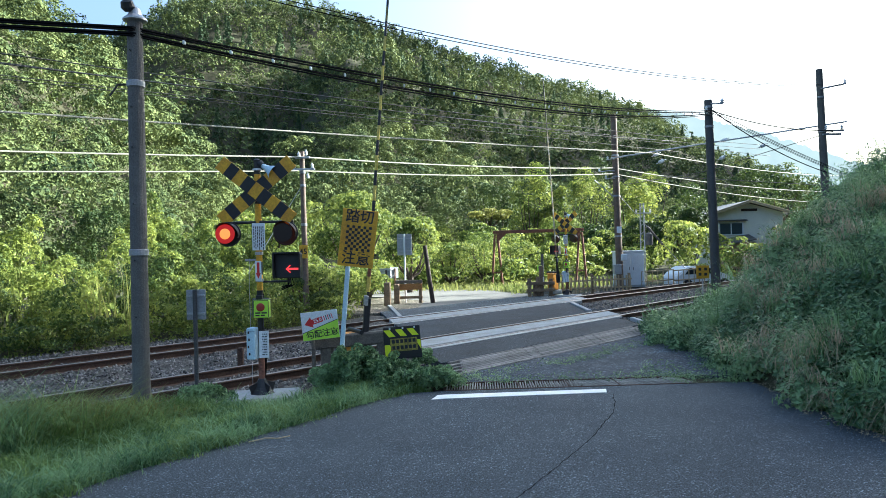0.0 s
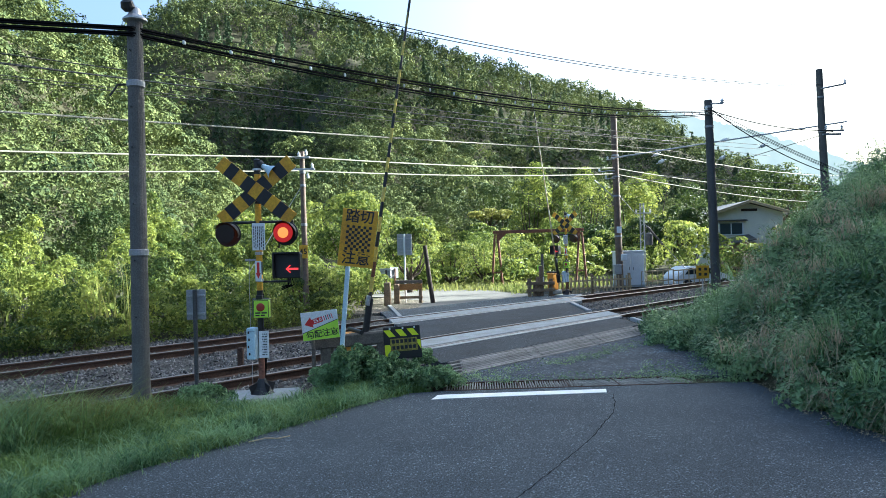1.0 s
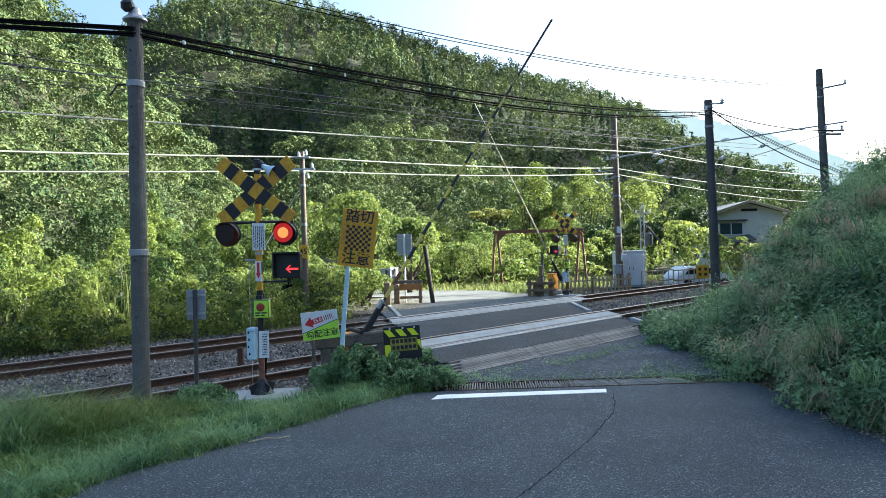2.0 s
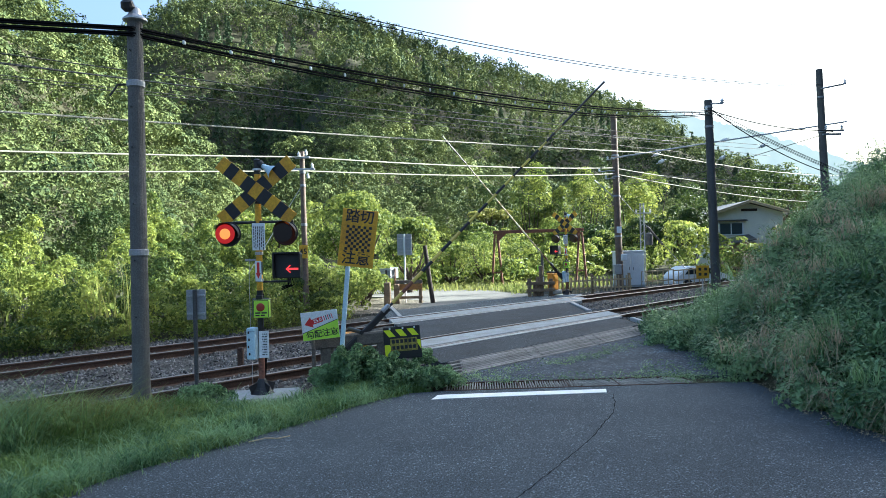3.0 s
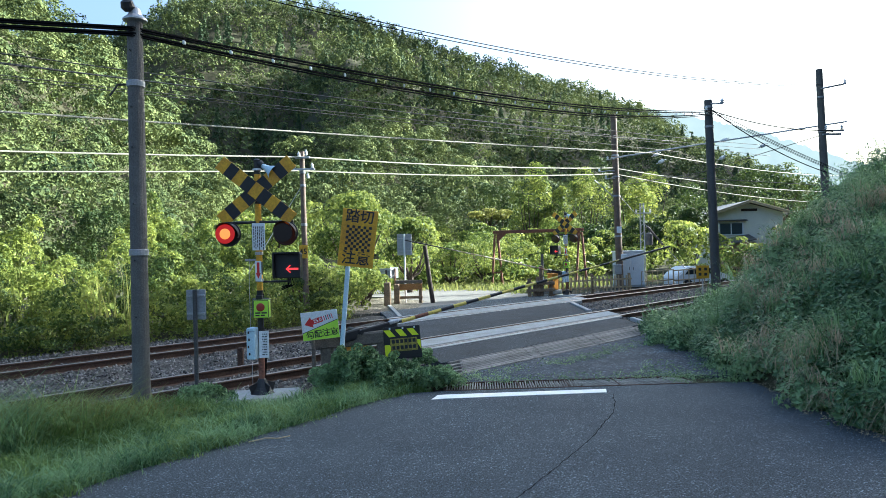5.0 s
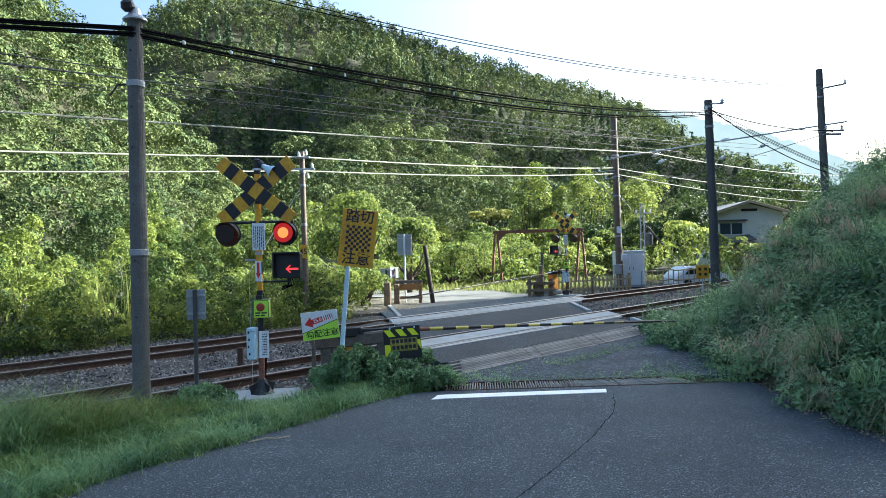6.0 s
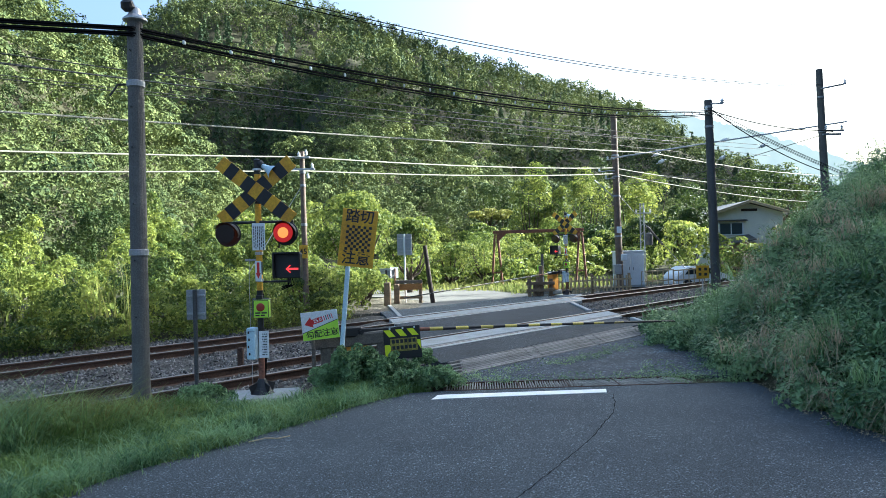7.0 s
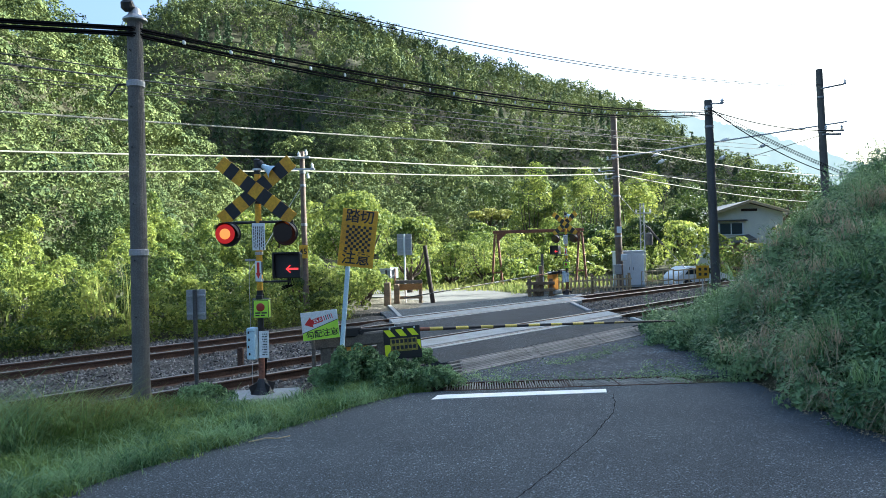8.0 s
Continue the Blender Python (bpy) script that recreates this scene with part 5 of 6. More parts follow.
# ---- gates ----
def build_gate(m, length, label, boom_m, paints=("boom_yellow", "black", "rust")):
    """The drive case and its boom, which lies along the local x when lowered."""
    g = thing("crossing_gate", m, label, "level crossing gate", "crossing gates")
    case = part("drive_case", box((0.36, 0.3, 0.66), (0, 0, 0.4), bevel=0.03), M["orange"], g, "orange-yellow gate drive case")
    part("lid", box((0.4, 0.34, 0.05), (0, 0, 0.73), bevel=0.02), M["orange"], case)
    part("lid_handle", tube([(-0.06, -0.165, 0.72), (-0.06, -0.2, 0.7), (0.06, -0.2, 0.7), (0.06, -0.165, 0.72)], 0.009), M["steel"], case)
    part("door_seam", box((0.3, 0.004, 0.5), (0, -0.151, 0.4), bevel=0.001), M["yellow"], case)
    part("plinth", box((0.55, 0.5, 0.16), (0, 0, 0.0), bevel=0.02), M["concrete"], g)
    part("shaft", rod((0, -0.3, 0.78), (0, 0.3, 0.78), 0.035, sides=12), M["black"], g)
    boom = part("boom", tube([(x, 0, 0.012 * math.sin(math.pi * x / length)) for x in np.linspace(0.35, length, 12)], 0.02, 10), M["black"], g, "gate boom in yellow and black bands")
    boom.matrix_basis = boom_m
    part("counterweight", box((0.34, 0.1, 0.16), (-0.25, 0, 0), bevel=0.02), M["black"], boom)
    part("boom_socket", box((0.62, 0.07, 0.1), (0.22, 0, 0), bevel=0.015), M["black"], boom)
    part("joint_plate", box((0.16, 0.1, 0.05), (0.48, 0, 0.03), bevel=0.01), M["steel"], boom)
    n = int((length - 0.7) / 0.24)
    for k in range(n):
        x0 = 0.62 + k * 0.24
        r = 0.032 * (1 - 0.5 * k / n)
        lift = 0.012 * math.sin(math.pi * (x0 + 0.12) / length)
        mat = paints[2] if k == 1 else paints[k % 2]
        part("painted_band", rod((x0, 0, lift), (x0 + 0.237, 0, lift), r, r * 0.97, 10), M[mat], boom)
    return g, boom


near_gate, near_boom = build_gate(pose(-1.42, 10.62, -0.09, 0, 0, 26), 6.5, "crossing gate with a yellow and black boom beside the timber guard", pose(0.1, -0.2, 0.78))
far_gate, far_boom = build_gate(pose(4.4, 27.0, 0.12, 0, 0, 180 + 39), 7.6, "sunlit orange crossing gate with a long pale boom", pose(0, 0.26, 0.79), ("pale_wood", "wire", "rust"))


# ---- signs beside the road ----
def caution_sign():
    g = thing("caution_sign", pose(-1.56, 10.05, 0.0), "tilted yellow crossing caution sign on a white post", "road sign")
    part("post", rod((-0.05, 0.02, -0.05), (0.2, 0.02, 2.5), 0.036, sides=14), M["pale_blue"], g, "pale white steel post")
    tilt = 7.5
    w, h = 0.53, 0.86
    turn = pose(0.29, -0.03, 2.14, 0, tilt, 0)
    own = box((w, 0.014, h), bevel=0.004)
    own.transform(turn)
    board = part("board", own, M["yellow"], g, "yellow board with black writing and checks")
    for word, z in (("踏切", 0.315), ("注意", -0.31)):
        letters(word, 0.215, turn @ pose(0, -0.0085, z, 90, 0, 0), M["ink"], board, thick=0.003)
    step, n = 0.042, 9
    for i in range(n):
        for j in range(9):
            if (i + j) % 2 == 0:
                own = box((step, 0.004, step))
                own.transform(turn @ pose((i - 4) * step + 0.005, -0.0085, (4 - j) * step + 0.0))
                part("check", own, M["ink"], board)
    for z in (0.25, -0.25):
        own = box((0.14, 0.03, 0.03), bevel=0.004)
        own.transform(turn @ pose(-0.05, 0.02, z))
        part("clamp", own, M["steel"], g)


def gradient_sign():
    """A two-coloured board: a red arrow with a figure above, words of warning below."""
    g = thing("gradient_sign", pose(-1.9, 10.22, 0.0), "white and lime gradient warning board with a red arrow", "road sign")
    turn = pose(0.0, -0.02, 0.835, 0, -5.5, 0)
    own = box((0.56, 0.012, 0.43), bevel=0.003)
    own.transform(turn)
    board = part("board", own, M["white_steel"], g)
    part("lime_field", slab([(-0.278, -0.213), (0.278, -0.213), (0.278, 0.06), (-0.278, -0.105)], 0, 0.002, m=turn @ pose(0, -0.006, 0, 90, 0, 0)), M["lime"], board, "lime lower field")
    part("field_edge", slab([(-0.278, -0.105), (0.278, 0.06), (0.278, 0.07), (-0.278, -0.095)], 0, 0.0025, m=turn @ pose(0, -0.0065, 0, 90, 0, 0)), M["ink"], board)
    tip = turn @ pose(-0.04, -0.0085, 0.075, 0, 0, 0) @ pose(0, 0, 0, 0, -13, 0)
    part("arrow", slab([(-0.2, 0.0), (-0.08, 0.085), (-0.08, 0.04), (0.09, 0.04), (0.09, -0.04), (-0.08, -0.04), (-0.08, -0.085)], 0, 0.002, m=tip @ pose(0, 0, 0, 90, 0, 0)), M["red"], board, "red arrow")
    for k in range(5):
        part("stripe", box((0.012, 0.002, 0.075), (0, 0, 0)), M["ink"] if k % 2 else M["red"], board).matrix_basis = tip @ pose(0.118 + 0.03 * k, -0.0005, 0)
    letters("25.0", 0.075, tip @ pose(0.01, -0.003, 0, 90, 0, 0), M["white_steel"], board)
    letters("勾配注意", 0.125, turn @ pose(0.02, -0.009, -0.13, 90, 0, 0) @ pose(0, 0, 0, 0, 0, 3), M["ink"], board)
    part("post", rod((-0.12, 0.03, -0.1), (-0.12, 0.03, 1.0), 0.03, sides=12), M["wood_grey"], g)


def guard_rail():
    g = thing("timber_guard", pose(-1.2, 10.45, 0.0), "weathered timber guard with a striped reflective panel", "barrier")
    part("beam", box((1.5, 0.16, 0.2), (-0.08, 0, 0.58), (0, -4, 0), bevel=0.025), M["wood_grey"], g)
    part("post", box((0.19, 0.19, 0.95), (-0.65, 0.03, 0.15), bevel=0.03), M["wood_grey"], g)
    part("post", box((0.21, 0.2, 0.95), (0.22, 0.03, 0.2), (0, 3, 0), bevel=0.03), M["wood_grey"], g)
    turn = pose(0.54, -0.1, 0.52, 0, 5, 0) @ pose(0, 0, 0, 0, -9, 0)
    own = box((0.57, 0.016, 0.5), bevel=0.004)
    own.transform(turn)
    panel = part("striped_panel", own, M["black"], g, "black panel with lemon slanting stripes")
    for x in (-0.2, -0.02, 0.16):
        part("lemon_stripe", slab([(x - 0.08, 0.21), (x + 0.02, 0.21), (x + 0.1, 0.1), (x, 0.1)], 0, 0.003, m=turn @ pose(0, -0.008, 0, 90, 0, 0)), M["lemon"], panel)
    part("lemon_stripe", slab([(-0.28, -0.02), (-0.2, -0.02), (-0.08, -0.21), (-0.28, -0.21), (-0.28, -0.06)][:4], 0, 0.003, m=turn @ pose(0, -0.008, 0, 90, 0, 0)), M["lemon"], panel)
    part("lemon_stripe", slab([(0.2, 0.03), (0.278, 0.03), (0.278, -0.12)], 0, 0.003, m=turn @ pose(0, -0.008, 0, 90, 0, 0)), M["lemon"], panel)
    own = box((0.42, 0.004, 0.2))
    own.transform(turn @ pose(0.02, -0.0095, -0.03))
    field = part("worn_field", own, shade("worn yellow field", (0.35, 0.29, 0.05), 0.7, vary=0.4, fine=30, coarse=9, bump=0.1, tint=(0.12, 0.1, 0.03)), panel, "worn dull yellow writing field")
    for k in range(2):
        for i in range(6):
            own = box((0.045, 0.003, 0.055))
            own.transform(turn @ pose(-0.14 + 0.064 * i, -0.0125, 0.025 - 0.095 * k))
            part("text_bar", own, M["ink"], field)
    for x in (-0.18, 0.02, 0.2):
        own = box((0.025, 0.012, 0.03), bevel=0.003)
        own.transform(turn @ pose(x, -0.01, 0.225))
        part("clip", own, M["white_steel"], panel)


caution_sign()
gradient_sign()
guard_rail()


def sign_back(m, w, h, top, tall, label, post="pole_dark", group="signs seen from behind", r=0.03):
    g = thing("sign_from_behind", m, label, "road sign", group)
    part("post", rod((0, 0, -0.1), (0, 0, tall), r, sides=12), M[post], g)
    board = part("board", box((w, 0.012, h), (0, 0.045, top - h / 2), bevel=0.006), M["sign_back"], g)
    for z in (top - h * 0.2, top - h * 0.8):
        part("rail", box((w * 0.92, 0.02, 0.03), (0, 0.03, z), bevel=0.004), M["steel"], board)
    return g


sign_back(pose(-3.3, 8.86, 0.0), 0.26, 0.4, 1.49, 1.49, "grey back of a sign on a dark post", r=0.028)
sign_back(pose(-1.45, 25.2, 0.0), 0.55, 0.8, 2.55, 2.55, "grey back of a road sign on a white post", "white_steel", r=0.035)
sign_back(pose(-2.2, 25.6, 0.0), 0.5, 0.36, 1.26, 1.2, "small grey back of a sign near the far road edge", "wood_dark")
sign_back(pose(-1.85, 25.5, 0.0, 0, 0, 50), 0.45, 0.42, 1.3, 1.25, "small pale sign back turned aside", "rust")

yellow = thing("yellow_sign", pose(9.2, 23.8, 0.35), "small yellow warning sign with black writing by the bank", "road sign")
b = part("board", box((0.46, 0.015, 0.46), (0, -0.03, 0.56), bevel=0.004), M["yellow"], yellow)
part("post", rod((0, 0, -0.3), (0, 0, 0.8), 0.025, sides=10), M["steel"], yellow)
for x in (-0.1, 0.1):
    for z in (0.66, 0.48):
        part("text_bar", box((0.1, 0.004, 0.1), (x, -0.039, z)), M["ink"], b)


# ---- beyond the tracks ----
def portal():
    g = thing("height_gauge_frame", pose(5.0, 35, -0.1), "rusty steel height gauge frame over the far lane", "gantry")
    for side, x in ((-1, -2.2), (1, 2.2)):
        for dx in (-0.28, 0.28):
            part("leg", rod((x + dx, 0, 0), (x + dx * 0.25, 0, 2.75), 0.06, sides=6), M["rust"], g)
        part("brace", rod((x - 0.2, 0, 0.75), (x + 0.2, 0, 0.75), 0.035, sides=6), M["rust"], g)
        part("gusset", slab([(0, 0), (0.55, 0), (0, -0.55)], -0.03, 0.03, m=pose(x, 0, 2.8, 90, 0, 0) @ Matrix.Diagonal((-side, 1, 1, 1))), M["rust"], g)
    part("crossbeam", box((4.75, 0.14, 0.17), (0, 0, 2.87), (0, -0.4, 0), bevel=0.01), M["rust"], g)


def picket_fence():
    g = thing("picket_fence", pose(6.3, 28.3, -0.05, 0, 0, 22), "sunlit pale timber picket fence beside the far track", "fence")
    shared = finish(box((0.075, 0.025, 0.66), bevel=0.008), "picket", M["pale_wood"])
    for k in range(20):
        ob = new("picket", shared)
        ob.parent = g
        ob.matrix_basis = pose(-1.9 + k * 0.2, -0.03, 0.36, 0, random.uniform(-3, 3), 0)
    for z in (0.18, 0.52):
        part("rail", box((4.0, 0.03, 0.07), (0, 0.0, z), bevel=0.006), M["pale_wood"], g)
    for x in (-1.9, 0, 1.9):
        part("post", box((0.1, 0.1, 0.85), (x, 0.05, 0.35), bevel=0.012), M["wood"], g)
    g = thing("gate_guard", pose(3.75, 26.5, -0.05, 0, 0, 8), "weathered timber guard posts round the far gate", "fence")
    for x, h in ((-0.4, 0.75), (0.0, 0.8), (0.12, 1.25), (0.5, 0.72), (-0.15, 0.6)):
        part("post", box((0.13, 0.13, h), (x, random.uniform(-0.1, 0.2), h / 2), (0, random.uniform(-2, 2), 0), bevel=0.015), M["wood"], g)
    part("rail", box((1.15, 0.07, 0.13), (0.05, -0.1, 0.55), bevel=0.01), M["wood"], g)
    part("rail", box((1.15, 0.07, 0.12), (0.05, -0.1, 0.28), bevel=0.01), M["wood"], g)
    g = thing("marker_post", pose(4.0, 27.1, -0.05), "white post with a lime emergency button plate", "post")
    part("post", box((0.1, 0.1, 1.7), (0, 0, 0.85), bevel=0.01), M["pole"], g)
    part("button_plate", box((0.2, 0.03, 0.26), (-0.12, -0.06, 1.12), bevel=0.005), M["lime"], g)
    part("push_button", lathe([(0.05, 0), (0.05, 0.02), (0.02, 0.03)], 12, m=pose(-0.12, -0.075, 1.16, 90, 0, 0)), M["ink"], g)
    part("case", box((0.14, 0.1, 0.35), (-0.02, -0.08, 0.6), bevel=0.01), M["white_steel"], g)


def timber_barrier():
    """A low timber barrier with an orange-brown board, by the far road edge."""
    g = thing("timber_barrier", pose(-1.3, 25.0, -0.1), "low weathered timber barrier with brown boards", "barrier")
    for x in (-0.42, 0.42):
        part("post", box((0.13, 0.13, 0.95), (x, 0, 0.45), bevel=0.015), M["wood"], g)
    part("board", box((0.98, 0.05, 0.22), (0, -0.08, 0.67), bevel=0.01), shade("rust-brown board", (0.36, 0.17, 0.05), 0.7, vary=0.3, fine=30, coarse=4, bump=0.2), g, "rust-brown painted board")
    part("board", box((1.0, 0.05, 0.12), (0, -0.08, 0.86), bevel=0.01), M["wood_grey"], g)
    part("board", box((0.9, 0.05, 0.1), (0.05, -0.08, 0.28), bevel=0.01), M["wood"], g)
    for m, h, w, lab in ((pose(-2.02, 23.9, -0.1), 0.9, 0.24, "thick weathered timber post beside the road"), (pose(-1.75, 24.8, -0.1), 0.8, 0.2, "short weathered timber post beside the barrier")):
        p = solid("timber_post", box((w, w, h), (0, 0, h / 2), bevel=0.03), M["wood"], lab, "post", "timber posts", m=m)
    g = solid("leaning_post", rod((0.0, 0, -0.1), (-0.27, 0, 2.15), 0.085, 0.075, 10), M["wood_dark"], "dark tarred post leaning beside the far road", "post", m=pose(-0.4, 24.6, -0.05))
    solid("rusty_post", box((0.1, 0.09, 0.5), (0, 0, 0.2), bevel=0.012), M["rail"], "short rusty post between the tracks", "post", m=pose(-3.72, 12.15, -0.2))


def cabinet():
    g = thing("equipment_cabinet", pose(8.85, 32.4, -0.05), "white steel trackside equipment cabinet with double doors", "cabinet")
    part("body", box((1.3, 0.9, 1.62), (0.1, 0, 0.83), bevel=0.02), M["white_steel"], g)
    part("roof", box((1.4, 1.0, 0.06), (0.1, 0, 1.67), bevel=0.015), M["white_steel"], g)
    for x in (-0.2, 0.42):
        d = part("door", box((0.58, 0.02, 1.42), (x, -0.46, 0.85), bevel=0.006), M["white_steel"], g)
        part("handle", box((0.02, 0.03, 0.16), (x + (0.22 if x < 0 else -0.22), -0.485, 0.85), bevel=0.004), M["black"], d)
    part("plinth", box((1.34, 0.94, 0.1), (0.1, 0, 0.02)), M["concrete"], g)


def railings():
    for n, (x, y, turn) in enumerate(((10.3, 32.2, 17), (12.0, 32.75, 17))):
        g = thing("white_railing", pose(x, y, -0.05, 0, 0, turn), "sunlit cream steel railing on the station side", "railing", "railings")
        for z in (0.68, 0.2):
            part("rail", rod((-0.9, 0, z), (0.9, 0, z + 0.05), 0.03, sides=8), M["pale_wood"], g)
        for k in range(7):
            part("baluster", rod((-0.9 + 0.3 * k, 0, 0), (-0.9 + 0.3 * k, 0, 0.7), 0.022, sides=6), M["pale_wood"], g)


def mast():
    g = thing("lattice_mast", pose(10.0, 33.5, -0.1), "slim galvanised mast with a transformer can", "mast")
    for dx in (-0.12, 0.12):
        part("leg", rod((dx, 0, 0), (dx * 0.7, 0, 4.1), 0.035, sides=8), M["steel"], g)
    for k in range(9):
        part("rung", rod((-0.12, 0, 0.4 + k * 0.42), (0.11, 0, 0.6 + k * 0.42), 0.014, sides=5), M["steel"], g)
    part("arm", box((0.8, 0.06, 0.06), (0.05, 0, 3.6), bevel=0.008), M["steel"], g)
    part("can", lathe([(0.17, 2.0), (0.18, 2.03), (0.18, 2.55), (0.1, 2.62)], 14, m=pose(0.3, -0.1, 0)), M["pole"], g)
    for x in (-0.3, 0.1, 0.4):
        insulator(g, (x, -0.02, 3.63), 0.05)


def parked_car():
    g = thing("parked_car", pose(13.3, 35.0, -0.5, 0, 0, 12), "white parked car half hidden behind the railing", "car")
    side = [(-1.65, 0.25), (1.6, 0.25), (1.66, 0.5), (1.6, 0.72), (0.9, 0.82), (0.45, 1.22), (-0.95, 1.26), (-1.55, 0.85), (-1.68, 0.6)]
    own = slab(side, -0.7, 0.7, m=pose(0, 0, 0, 90, 0, 0))
    bmesh.ops.bevel(own, geom=own.edges[:], offset=0.06, segments=2, affect="EDGES")
    part("body", own, M["white_steel"], g, smooth=False)
    glass = shade("dark car glass", (0.02, 0.025, 0.03), 0.08, vary=0.05, bump=0.0, spec=0.6)
    part("side_window", slab([(-1.2, 0.85), (0.6, 0.85), (0.36, 1.14), (-0.9, 1.18)], -0.712, -0.7, m=pose(0, -1.41, 0, 90, 0, 0)), glass, g)
    part("side_window", slab([(-1.2, 0.85), (0.6, 0.85), (0.36, 1.14), (-0.9, 1.18)], 0.7, 0.712, m=pose(0, 0, 0, 90, 0, 0)), glass, g)
    for x in (-1.05, 1.05):
        for y in (-0.68, 0.68):
            w = part("wheel", lathe([(0.29, -0.09), (0.3, -0.06), (0.3, 0.06), (0.29, 0.09)], 18, m=pose(x, y, 0.3, 90, 0, 0)), M["black"], g)
            part("rim", lathe([(0.17, -0.1), (0.17, 0.1), (0.05, 0.11)], 14, m=pose(x, y, 0.3, 90, 0, 0)), M["steel"], w)


def house():
    g = thing("house", pose(21.9, 48, 0.1, 0, 0, -6), "cream plastered house with a dark low gable roof", "house")
    wall = slab([(-2.35, 0), (2.4, 0), (2.4, 3.9), (0, 4.62), (-2.35, 3.8)], 0, 6.5, m=pose(0, 0, 0, 90, 0, 0) @ pose(0, 0, -6.5))
    part("wall", wall, M["plaster"], g, "cream plaster wall")
    for side in (-1, 1):
        run = 2.95
        part("roof", box((run, 7.3, 0.12), (side * 1.38, 3.0, 4.3), (0, side * 17.5, 0), bevel=0.02), M["roof"], g)
        part("bargeboard", box((run, 0.06, 0.2), (side * 1.38, -0.66, 4.27), (0, side * 17.5, 0), bevel=0.01), M["pale_wood"], g)
    win = part("window", box((1.72, 0.08, 0.95), (-1.18, -0.03, 2.8), bevel=0.01), M["white_steel"], g, "white framed sliding window")
    glass = shade("window glass", (0.05, 0.07, 0.08), 0.05, vary=0.05, bump=0.0, spec=0.6)
    for x in (-1.58, -0.78):
        part("pane", box((0.72, 0.02, 0.78), (x, -0.075, 2.8)), glass, win)
    part("window_hood", box((2.1, 0.4, 0.07), (-1.18, -0.2, 3.4), (6, 0, 0), bevel=0.01), M["roof"], g)
    part("vent", box((1.1, 0.05, 0.18), (0.1, -0.03, 4.12), bevel=0.01), M["wood_dark"], g)
    part("porch_roof", box((2.6, 1.5, 0.1), (-1.2, -0.7, 1.95), (14, -10, 0), bevel=0.02), M["roof"], g)
    part("annex", box((2.2, 1.2, 1.9), (-1.0, -0.6, 0.9), bevel=0.02), M["wood"], g)
    part("downpipe", rod((-2.3, -0.08, 0.2), (-2.3, -0.08, 3.7), 0.04, sides=8), M["pole"], g)


portal(), picket_fence(), timber_barrier(), cabinet(), railings(), mast(), parked_car(), house()


# ---- single trees ----
def tree(x, y, height, radius, material, label, crown=0.62, n=2600, leaf=0.1, flat=0.9, seed=1, group="trees beyond the tracks", lumps=11):
    z = float(land(x, y))
    g = thing("tree", pose(x, y, z), label, "tree", group)
    gen = random.Random(seed)
    own = rod((0, 0, -0.3), (0.1, 0, height * (1 - crown) + 0.2), radius * 0.085 + 0.03, radius * 0.06 + 0.02, 9)
    mid = height * (1 - crown * 0.5)
    for k in range(7):
        a = k * 2.4 + seed
        b = Vector((math.cos(a) * radius * gen.uniform(0.4, 0.75), math.sin(a) * radius * gen.uniform(0.4, 0.75), mid + gen.uniform(-0.3, 0.6) * height * crown * 0.5))
        low = Vector((0.05, 0, height * (1 - crown) * gen.uniform(0.75, 1.0)))
        bend = low.lerp(b, 0.5) + Vector((0, 0, -0.1 * height * crown))
        rod(low, bend, radius * 0.035 + 0.012, radius * 0.022 + 0.01, 6, own), rod(bend, b, radius * 0.022 + 0.01, 0.012, 6, own)
    part("trunk", own, M["bark"], g)
    p, d, size = crown_form(n, lumps, flat, 300 + seed)
    q = p * np.array([radius, radius, height * crown * 0.55]) + np.array([0, 0, mid])
    v, f = leaves(q, d + 0.5 * rng.normal(size=d.shape), leaf * rng.uniform(0.6, 1.3, n), 0.5)
    heap("crown", v, f, M[material], kind="", parent=g)
    return g


tree(-3.7, 27.5, 4.7, 2.2, "shrub", "light green open-crowned young tree beyond the tracks", 0.75, 5200, 0.085, seed=3, lumps=16)
tree(-1.6, 31.0, 3.6, 1.7, "shrub", "bright feathery young tree by the far lane", 0.8, 2800, 0.09, seed=5)
tree(-8.0, 27.5, 4.0, 2.4, "shrub", "broad sunlit shrub tree behind the kudzu", 0.8, 4600, 0.09, seed=7, lumps=15)
tree(3.6, 52.0, 4.9, 1.9, "olive", "flat-topped olive-yellow tree on a bare trunk", 0.3, 2200, 0.11, 0.5, seed=8)
# sunlit and half-shaded trees differ by leaf colour, not by light
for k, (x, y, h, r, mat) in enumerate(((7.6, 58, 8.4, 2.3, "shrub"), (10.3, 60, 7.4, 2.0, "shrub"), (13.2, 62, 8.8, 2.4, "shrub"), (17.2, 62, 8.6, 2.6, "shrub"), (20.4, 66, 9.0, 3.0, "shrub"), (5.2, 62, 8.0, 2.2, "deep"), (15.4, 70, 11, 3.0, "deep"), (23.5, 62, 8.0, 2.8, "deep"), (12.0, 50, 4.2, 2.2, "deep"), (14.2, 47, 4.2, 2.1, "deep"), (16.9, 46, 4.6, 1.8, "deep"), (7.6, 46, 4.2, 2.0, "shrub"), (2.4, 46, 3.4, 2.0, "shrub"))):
    tree(x, y, h, r, mat, "sunlit roundish broadleaf tree at the foot of the hill" if mat == "shrub" else "deep green bushy tree, half shade put into its leaf colour", 0.97, 3400, 0.13, seed=20 + k, lumps=14)
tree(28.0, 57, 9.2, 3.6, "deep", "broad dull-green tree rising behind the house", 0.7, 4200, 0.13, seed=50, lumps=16)
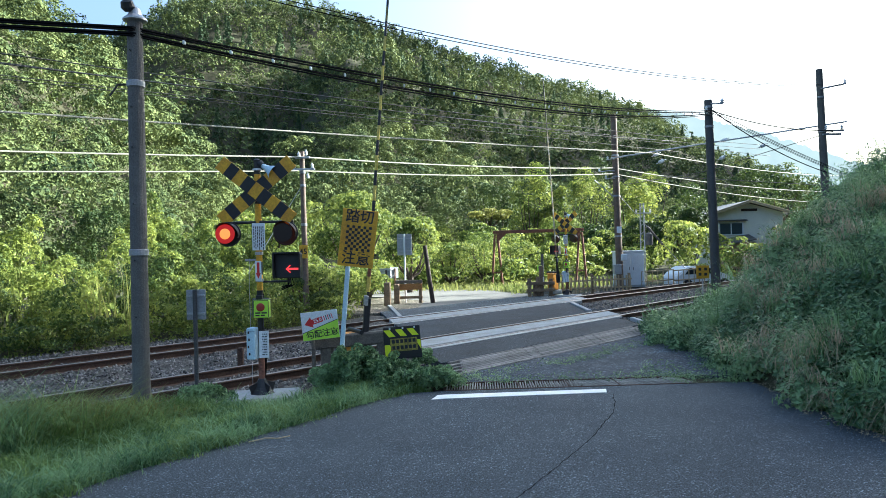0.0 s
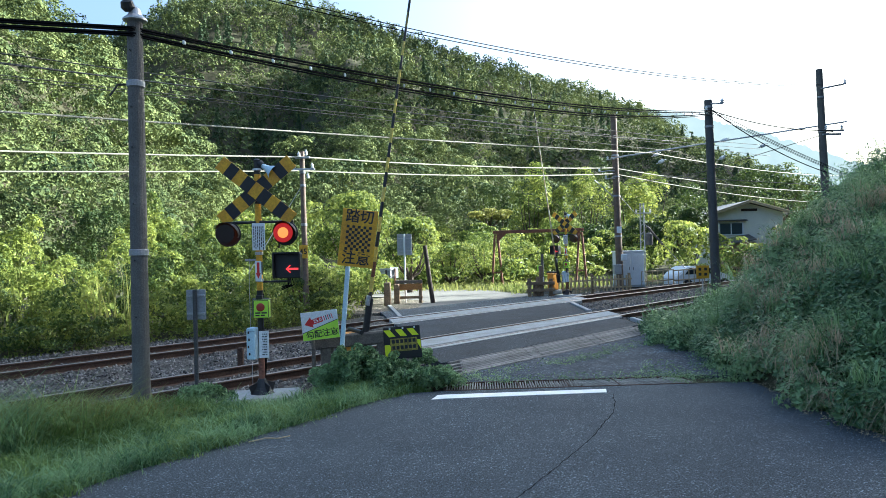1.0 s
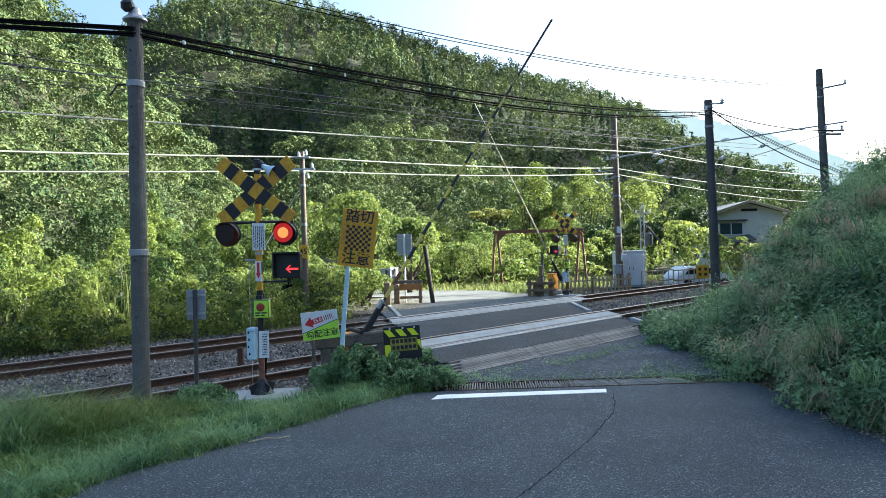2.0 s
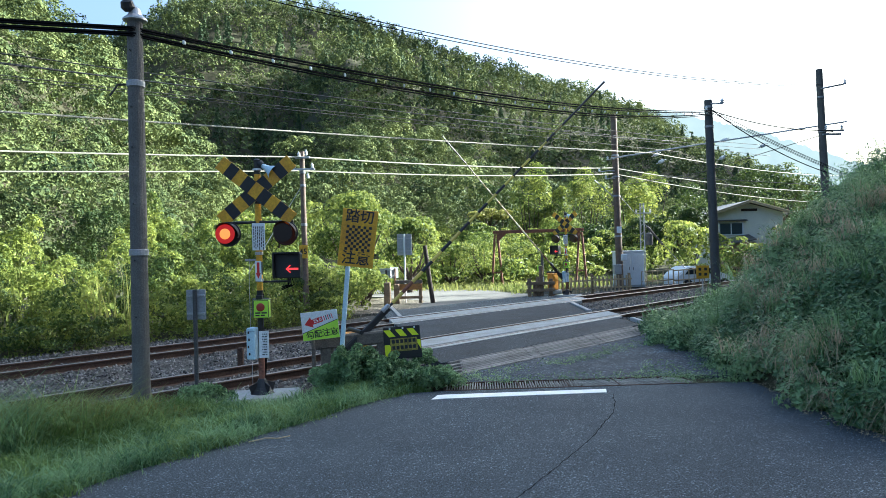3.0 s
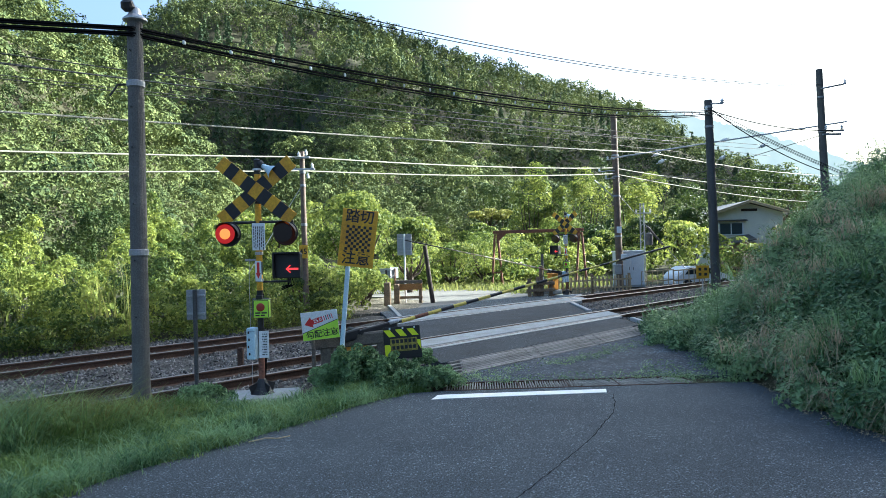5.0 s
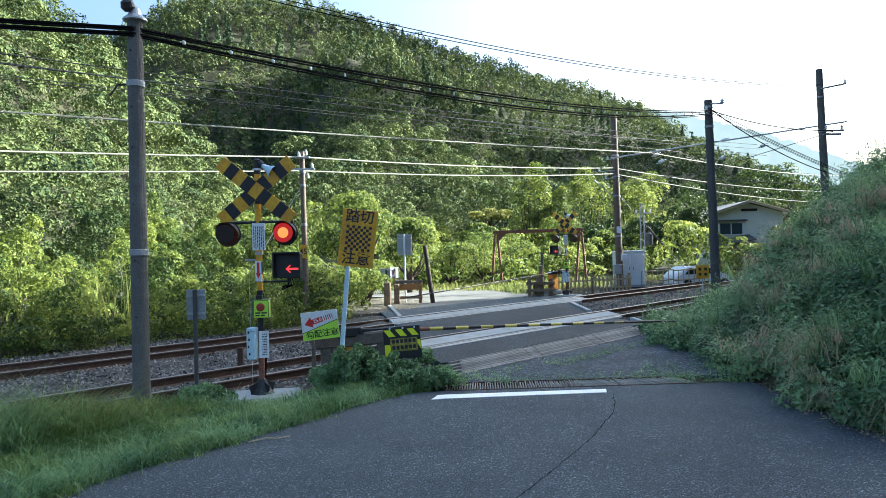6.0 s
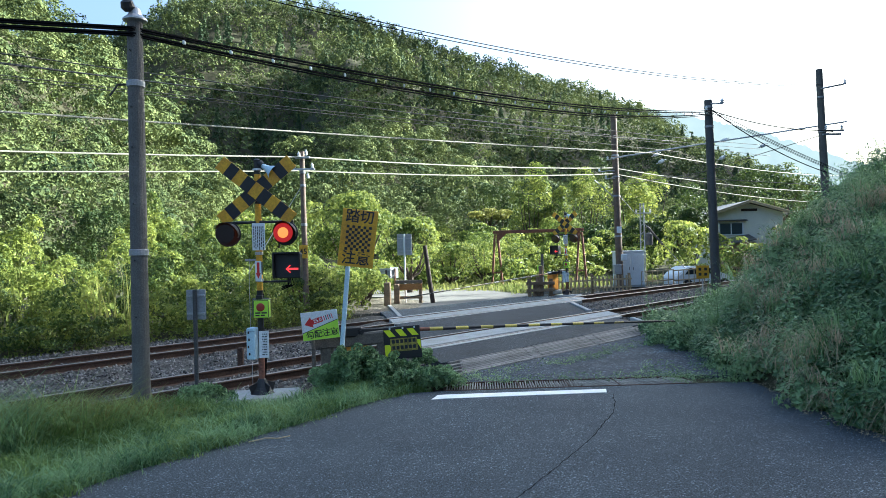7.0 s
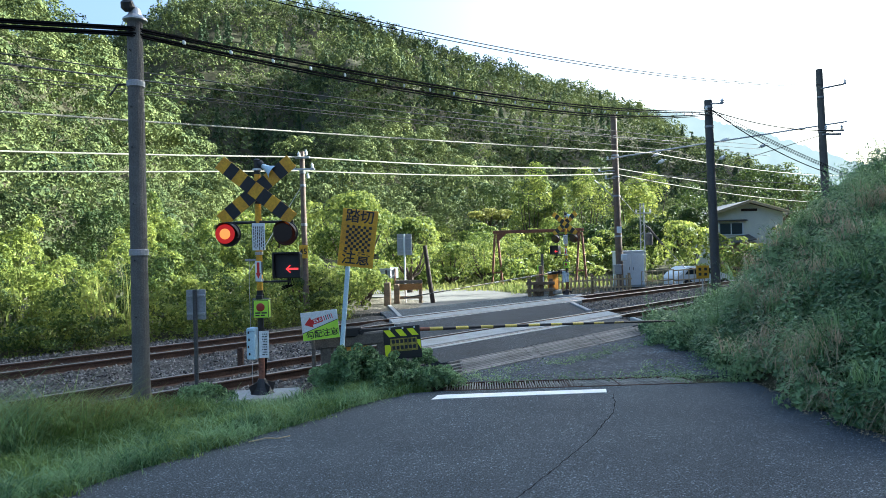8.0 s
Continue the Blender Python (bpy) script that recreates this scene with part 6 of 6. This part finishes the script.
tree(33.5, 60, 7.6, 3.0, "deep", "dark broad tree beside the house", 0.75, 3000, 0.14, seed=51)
for k, (x, y, h, r) in enumerate(((-3.6, 22.8, 1.5, 1.1), (-3.0, 24.4, 1.6, 1.2), (-4.6, 21.6, 1.7, 1.2), (-3.2, 26.2, 2.0, 1.3), (-5.2, 24.5, 2.3, 1.5), (0.3, 37, 2.6, 1.7), (2.3, 38, 2.9, 1.8), (4.4, 40, 2.6, 1.7), (-1.7, 35.8, 2.5, 1.6), (-3.8, 37, 3.0, 1.8))):
    tree(x, y, h, r, "shrub", "low leafy shrub in the morning sun", 0.95, 2400, 0.06, seed=70 + k, group="roadside shrubs", lumps=14)
solid("fallen_twig", tube([(-2.05, 6.9, 0.01), (-1.9, 6.98, 0.025), (-1.78, 7.0, 0.012), (-1.66, 7.06, 0.02)], 0.006, 6), M["pale_wood"], "bare pale twig fallen on the asphalt", "twig")


# ---- what moves ----
def motions():
    near = ((0, 84.4), (0.6, 84.0), (0.8, 82.9), (1.0, 80.4), (1.2, 75.8), (1.5, 66.1), (1.7, 60.6), (2.2, 53.0), (2.8, 44.6), (3.2, 38.9), (3.5, 34.1), (4.0, 26.5), (4.5, 18.7), (4.7, 15.4), (5.2, 7.2), (5.6, 0.0), (5.8, -2.0), (6.0, -2.5), (8.0, -2.5))
    far = ((0, 85.6), (0.6, 85.0), (0.8, 83.2), (1.0, 79.7), (1.2, 74.1), (1.5, 65.4), (1.7, 60.8), (2.2, 52.8), (2.8, 43.3), (3.2, 37.7), (3.5, 32.8), (4.0, 24.8), (4.5, 17.5), (4.7, 14.9), (5.2, 7.0), (5.6, 0.5), (5.8, -2.5), (6.0, -4.1), (8.0, -4.1))
    for boom, rows in ((near_boom, near), (far_boom, far)):
        home = boom.matrix_basis.copy()
        walk(boom, [(t, home @ pose(0, 0, 0, 0, -a, 0)) for t, a in rows])
    # the two lamps take turns: a lens shows its lit face, then turns its dark face forward
    beat, tick = 0.629, 1 / 30
    for k, (lamp, lens) in enumerate(near_lamps):
        at = lens.location.copy()
        face = 0 if k == 0 else 180
        rows = [(0.0, face)]
        t = 0.5
        while t < 8.0:
            start = (t - 3 * tick if t < 0.6 else t) if face % 360 else (t + tick if t < 0.6 else t)
            for i, turn in enumerate((0, 80, 160, 180)):
                rows.append((start + i * tick, face + turn))
            face += 180
            t += beat
        rows = [row for row in rows if row[0] <= 8.0]
        if rows[-1][0] < 8.0:
            rows.append((8.0, rows[-1][1]))
        walk(lens, [(t, Matrix.Translation(at) @ pose(0, 0, 0, 0, 0, a)) for t, a in rows])


motions()
